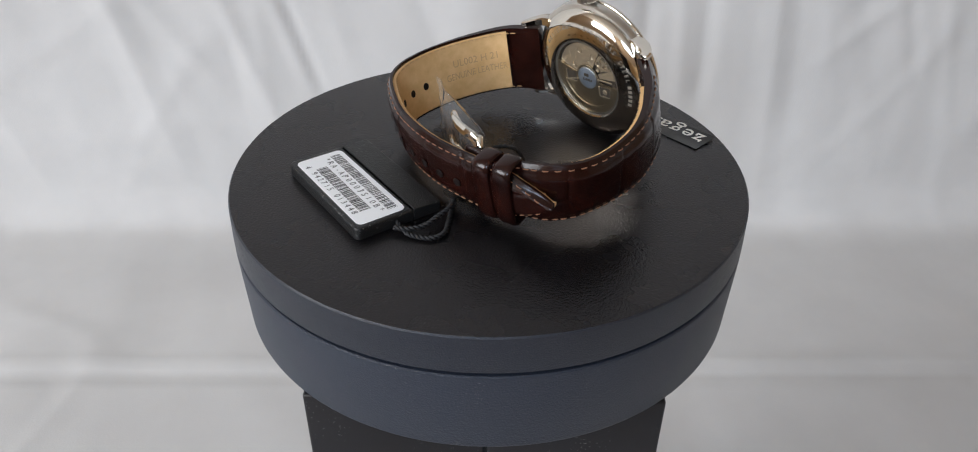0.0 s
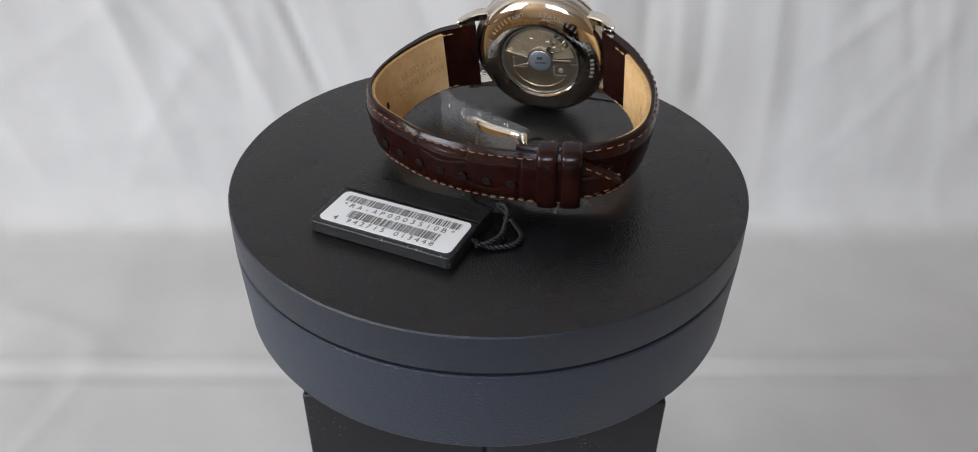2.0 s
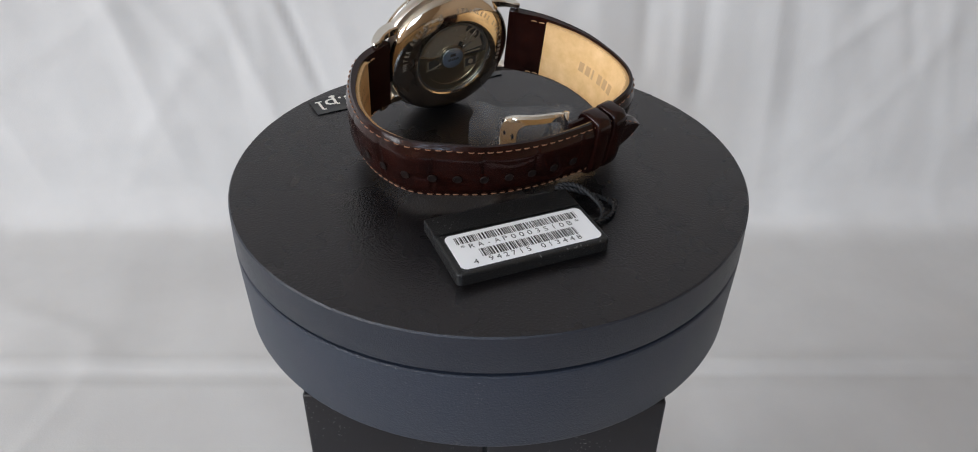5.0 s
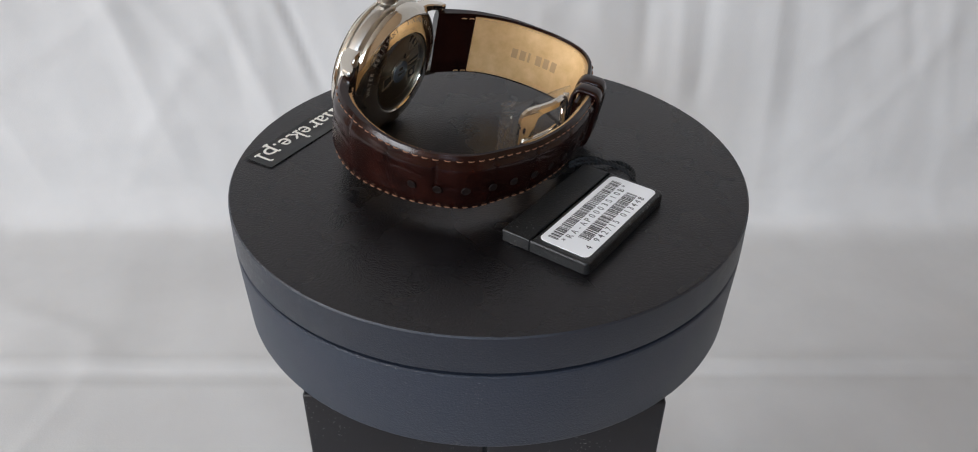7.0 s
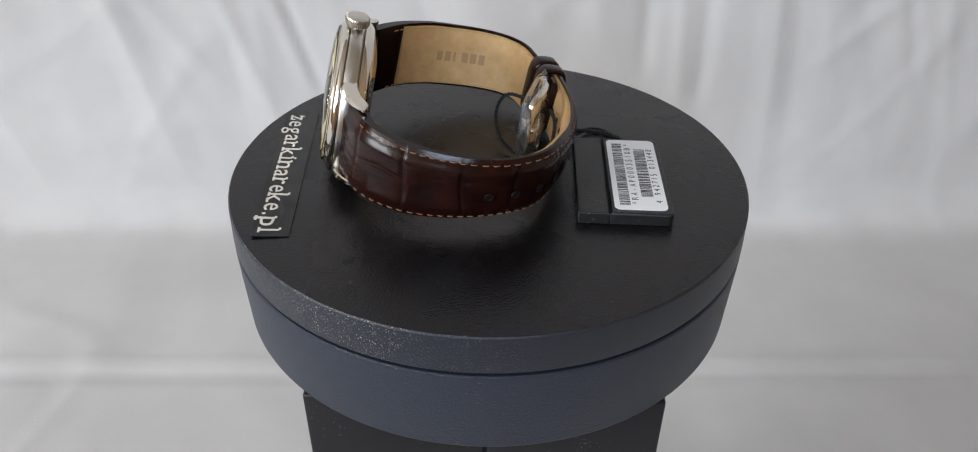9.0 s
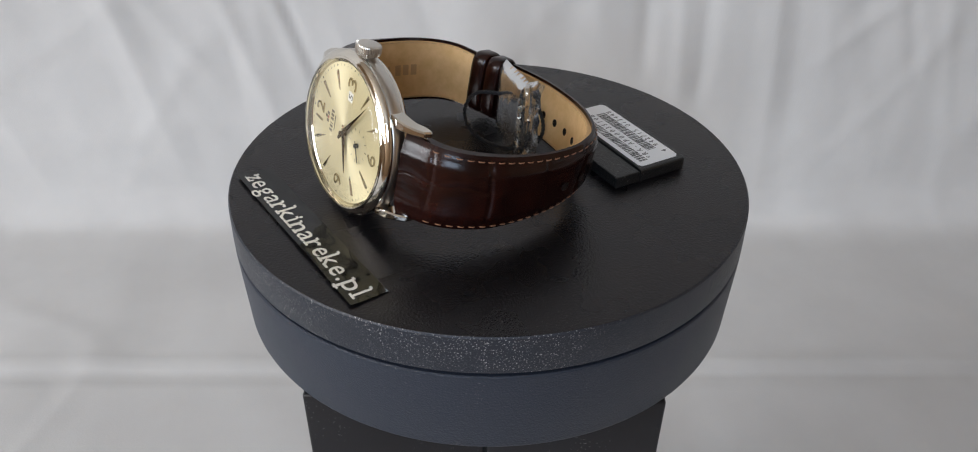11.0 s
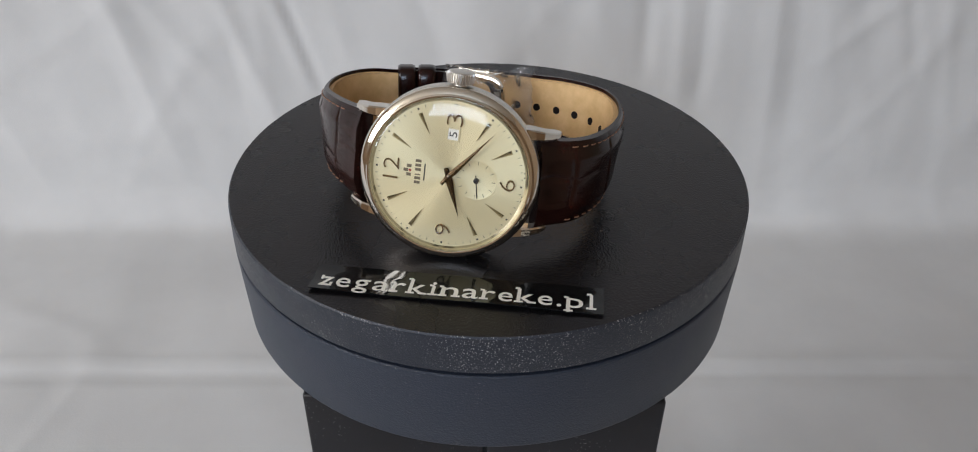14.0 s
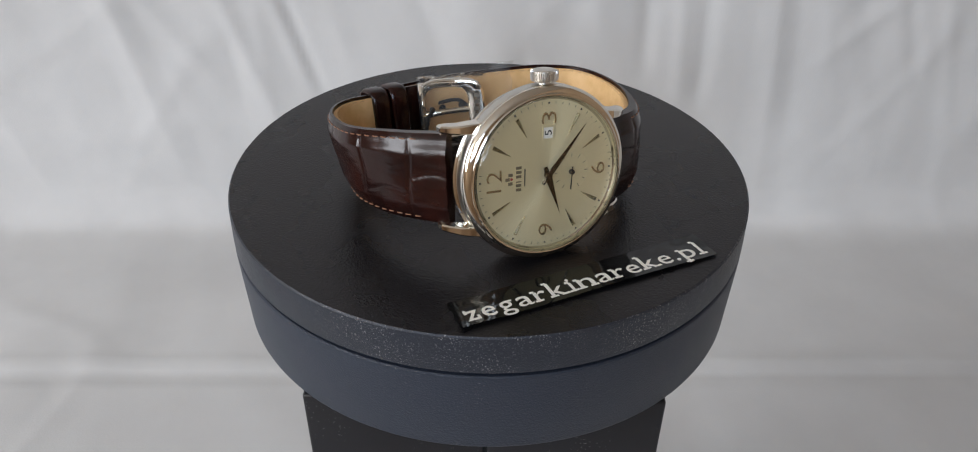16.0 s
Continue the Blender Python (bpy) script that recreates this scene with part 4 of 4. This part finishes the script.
plate = part("plate", extrude_outline([(x * MM, y * MM) for x, y in rounded_outline(-18.3, -11.3, 18.3, 3.75, (1.4, 1.4, 0.15, 0.15))], 0.0002, 0.0033, 0.0005), TAGBLACK, tag, "black plate with rounded edges", False)
part("flap", extrude_outline([(x * MM, y * MM) for x, y in rounded_outline(-18.3, 4.0, 18.3, 11.3, (0.15, 0.15, 0.3, 0.3))], 0.0002, 0.0032, 0.0003), TAGBLACK, tag, "", False)
part("core", box(-0.0180, 0.003, 0.0002, 0.0180, 0.005, 0.0026), TAGBLACK, tag)
lab = part("paper_label", extrude_outline([((x + 0.25) * MM, (y - 3.7) * MM) for x, y in rounded_outline(-16.9, -6.3, 16.9, 6.3, (1.5, 1.5, 1.5, 1.5), 8)], 0.0033, 0.00342), PAPER, tag, "white paper label with barcodes")


def spaced(string, width, height):
    """Typewriter-like lettering, each sign in a cell of its own."""
    step, out = width / (len(string) - 1), []
    for i, ch in enumerate(string):
        if ch != " ":
            bm, w = text_bm(ch, height, 0.00002)
            k = min(1.0, step * 0.62 / w) if ch not in "1-*" else 0.9
            for v in bm.verts:
                v.co.x = v.co.x * k + (i - (len(string) - 1) / 2) * step
            out.append(bm)
    return merged(*out)


def barcode(x0, x1, y0, y1, seed):
    rnd = random.Random(seed)
    bms, x, z = [], x0, 0.00342
    while x < x1:
        w = rnd.choice((0.16, 0.16, 0.3, 0.42))
        bms.append(box(x * MM, y0 * MM, z, min(x + w, x1) * MM, y1 * MM, z + 0.00002))
        x += w + rnd.choice((0.16, 0.16, 0.3, 0.36))
    return merged(*bms)


part("barcode", barcode(-14.7, 15.2, -1.25, 1.3, 3), INK, lab, "", False)
part("barcode", barcode(-10.8, 12.4, -7.1, -4.2, 8), INK, lab, "", False)
part("printed_code", moved(spaced("*RA-AP0003S10B*", 0.0280, 0.00165), pose(0.0003, -0.00255, 0.00342)), INK, lab, "", False)
part("printed_code", moved(spaced("4 942715 013448", 0.0248, 0.0016), pose(-0.0005, -0.0082, 0.00342)), INK, lab, "", False)


def twisted_cord(ctrl, r, turns_per_m=420):
    pts = smooth_path([Vector(p) * MM for p in ctrl], 150)
    strands = []
    for ph in (0, math.pi):
        out, s = [], 0.0
        for i, p in enumerate(pts):
            t = (pts[min(i + 1, 149)] - pts[max(i - 1, 0)]).normalized()
            u = t.cross(Vector((0.13, 0.21, 1))).normalized()
            v = t.cross(u)
            if i:
                s += (p - pts[i - 1]).length
            a = s * turns_per_m * 2 * math.pi + ph
            out.append(p + (u * math.cos(a) + v * math.sin(a)) * r * 0.55)
        strands.append(tube(out, r * 0.62, 6))
    return merged(*strands)


def to_tag(x, y, z):
    q = Vector((x, y, 0)) - TAG_AT / MM
    a = -radians(TAG_TURN)
    return (q.x * math.cos(a) - q.y * math.sin(a), q.x * math.sin(a) + q.y * math.cos(a), z)


CORD_LOOP = [(35.8, -2.6, 1.6), (36.8, 0.2, 1.0), (37.7, 3.0, 0.8), (36.2, 7.5, 0.8), (32.8, 9.1, 0.9), (28.5, 7.4, 1.2), (24.0, 5.0, 1.6), (21.0, 3.0, 1.5), (22.8, 4.9, 2.6), (26.6, 5.9, 3.0), (30.4, 5.4, 2.6), (34.0, 4.6, 2.0), (37.0, 2.2, 1.8), (38.3, -1.2, 1.5)]
part("cord", twisted_cord([to_tag(*p) for p in CORD_LOOP], 0.58 * MM), CORD, tag, "twisted black cord")


def watch_mm(y, b, z):
    p = DIAL_AT + SIDE * y * MM + BACK * b * MM
    return (p.x / MM, p.y / MM, z)


CORD_BUCKLE = [to_tag(*watch_mm(*q)) for q in ((6.0, 54.0, 11.0), (7.5, 48.5, 13.5), (10.5, 44.0, 13.5), (12.0, 41.5, 9.5), (10.0, 41.0, 4.8), (4.5, 42.5, 2.2), (-2.5, 47.0, 1.4), (-6.0, 51.5, 2.8), (-6.5, 54.0, 7.0), (-2.5, 55.2, 11.5), (3.5, 54.8, 12.0))]
part("cord", twisted_cord(CORD_BUCKLE, 0.5 * MM), CORD, tag, "twisted black cord round the buckle")

# ---- sticker strip ----
STRIP_AT = Vector((-50.6, 13.45, 0)) * MM
STRIP_TURN = -104.45
strip = empty("sign_strip", "glossy black sticker strip with white lettering on the platter", "sign")
TURNING.append((strip, Matrix.Translation(STRIP_AT) @ pose(0, 0, 0, 0, 0, STRIP_TURN)))


def strip_film():
    """A glossy strip, bowed a little, its long front edge lifted off."""
    bm = bmesh.new()
    nx, ny = 80, 10
    tops, lows = [], []
    for i in range(nx + 1):
        x = -0.0309 + 0.0618 * i / nx
        rt, rl = [], []
        for j in range(ny + 1):
            v = j / ny
            y = -0.0044 + 0.0088 * v
            z = strip_z(x, y)
            rt.append(bm.verts.new((x, y, z)))
            rl.append(bm.verts.new((x, y, max(0.00008, z - 0.00018))))
        tops.append(rt)
        lows.append(rl)
    for i in range(nx):
        for j in range(ny):
            bm.faces.new((tops[i][j], tops[i + 1][j], tops[i + 1][j + 1], tops[i][j + 1]))
            bm.faces.new((lows[i][j + 1], lows[i + 1][j + 1], lows[i + 1][j], lows[i][j]))
        bm.faces.new((lows[i][0], lows[i + 1][0], tops[i + 1][0], tops[i][0]))
        bm.faces.new((tops[i][ny], tops[i + 1][ny], lows[i + 1][ny], lows[i][ny]))
    for k in (0, nx):
        for j in range(ny):
            bm.faces.new((tops[k][j], tops[k][j + 1], lows[k][j + 1], lows[k][j]))
    bmesh.ops.recalc_face_normals(bm, faces=bm.faces)
    return sharp(bm, 50)


def strip_z(x, y):
    v = (y + 0.0044) / 0.0088
    return 0.00030 + 0.00055 * (1 - v) ** 2 * (1 + 0.3 * math.sin(x * 140)) + 0.00010 * noise.noise((x * 160, y * 300, 0.0))


part("film", strip_film(), GLOSSBLACK, strip)
def serif_words(string, width, height):
    """Lettering with slab feet and heads on its stems, each letter as wide as in a book face."""
    share = {"z": 480, "e": 500, "g": 545, "a": 556, "r": 450, "k": 593, "i": 315, "n": 611, ".": 270, "p": 580, "l": 315}
    k = width / sum(share[ch] for ch in string)
    x_height, tall, deep = height * 0.74, height * 1.06, -height * 0.29
    foot, stem = height * 0.115, height * 0.18
    out, x = [], -width / 2
    for ch in string:
        cell = share[ch] * k
        bm, w = text_bm(ch, height, 0.00003, -0.004)
        face = {".": 0.42, "i": 0.40, "l": 0.40}.get(ch, 0.80) * cell
        for v in bm.verts:
            v.co.x = v.co.x * (face / w if ch not in "il." else 1.0) + x + cell / 2
            v.co.y += height / 2
        left, right, mid = x + cell / 2 - face / 2, x + cell / 2 + face / 2, x + cell / 2
        slabs = []
        if ch in "rnk":
            slabs.append((left + stem / 2, 0, 1.0))
        if ch in "nk":
            slabs.append((right - stem / 2, 0, 1.0))
        if ch in "il":
            slabs.append((mid, 0, 1.1))
        if ch == "p":
            slabs.append((left + stem / 2, deep, 1.0))
        for cx, y, wide in slabs:
            out.append(box(cx - stem * 1.05 * wide, y, 0, cx + stem * 1.05 * wide, y + foot, 0.00003))
        if ch in "rnpi":
            cx = mid if ch == "i" else left + stem / 2
            out.append(box(cx - stem * 1.05, x_height - foot, 0, cx, x_height, 0.00003))
        if ch in "kl":
            cx = mid if ch == "l" else left + stem / 2
            out.append(box(cx - stem * 1.05, tall - foot, 0, cx, tall, 0.00003))
        if ch == "z":
            out.append(box(left, x_height - foot * 2.4, 0, left + foot, x_height, 0.00003))
            out.append(box(right - foot, 0, 0, right, foot * 2.4, 0.00003))
        out.append(bm)
        x += cell
    return moved(merged(*out), Matrix.Translation((0, -height / 2, 0)))


words = serif_words("zegarkinareke.pl", 0.0590, 0.0050)
for v in words.verts:
    v.co.y -= 0.0006
    v.co.z += strip_z(v.co.x, v.co.y) + 0.00002
part("lettering", words, WHITE, strip, "white lettering", False)


# ---- all that turns with the platter ----
def turn_at(t):
    """The platter's turn at t, along a smooth curve through TURNS."""
    k = max(i for i in range(len(TURNS) - 1) if TURNS[i][0] <= t)
    slope = []
    for i in (k, k + 1):
        a, b = TURNS[max(i - 1, 0)], TURNS[min(i + 1, len(TURNS) - 1)]
        slope.append((b[1] - a[1]) / (b[0] - a[0]))
    (t0, a0), (t1, a1) = TURNS[k], TURNS[k + 1]
    h = t1 - t0
    u = (t - t0) / h
    return (2 * u ** 3 - 3 * u ** 2 + 1) * a0 + (u ** 3 - 2 * u ** 2 + u) * h * slope[0] + (3 * u ** 2 - 2 * u ** 3) * a1 + (u ** 3 - u ** 2) * h * slope[1]


def motions():
    for thing, m in TURNING:
        walk(thing, [(0.5 * k, pose(0, 0, 0, 0, 0, turn_at(0.5 * k)) @ m) for k in range(33)])
    walk(seconds, TURN_SECONDS)


motions()
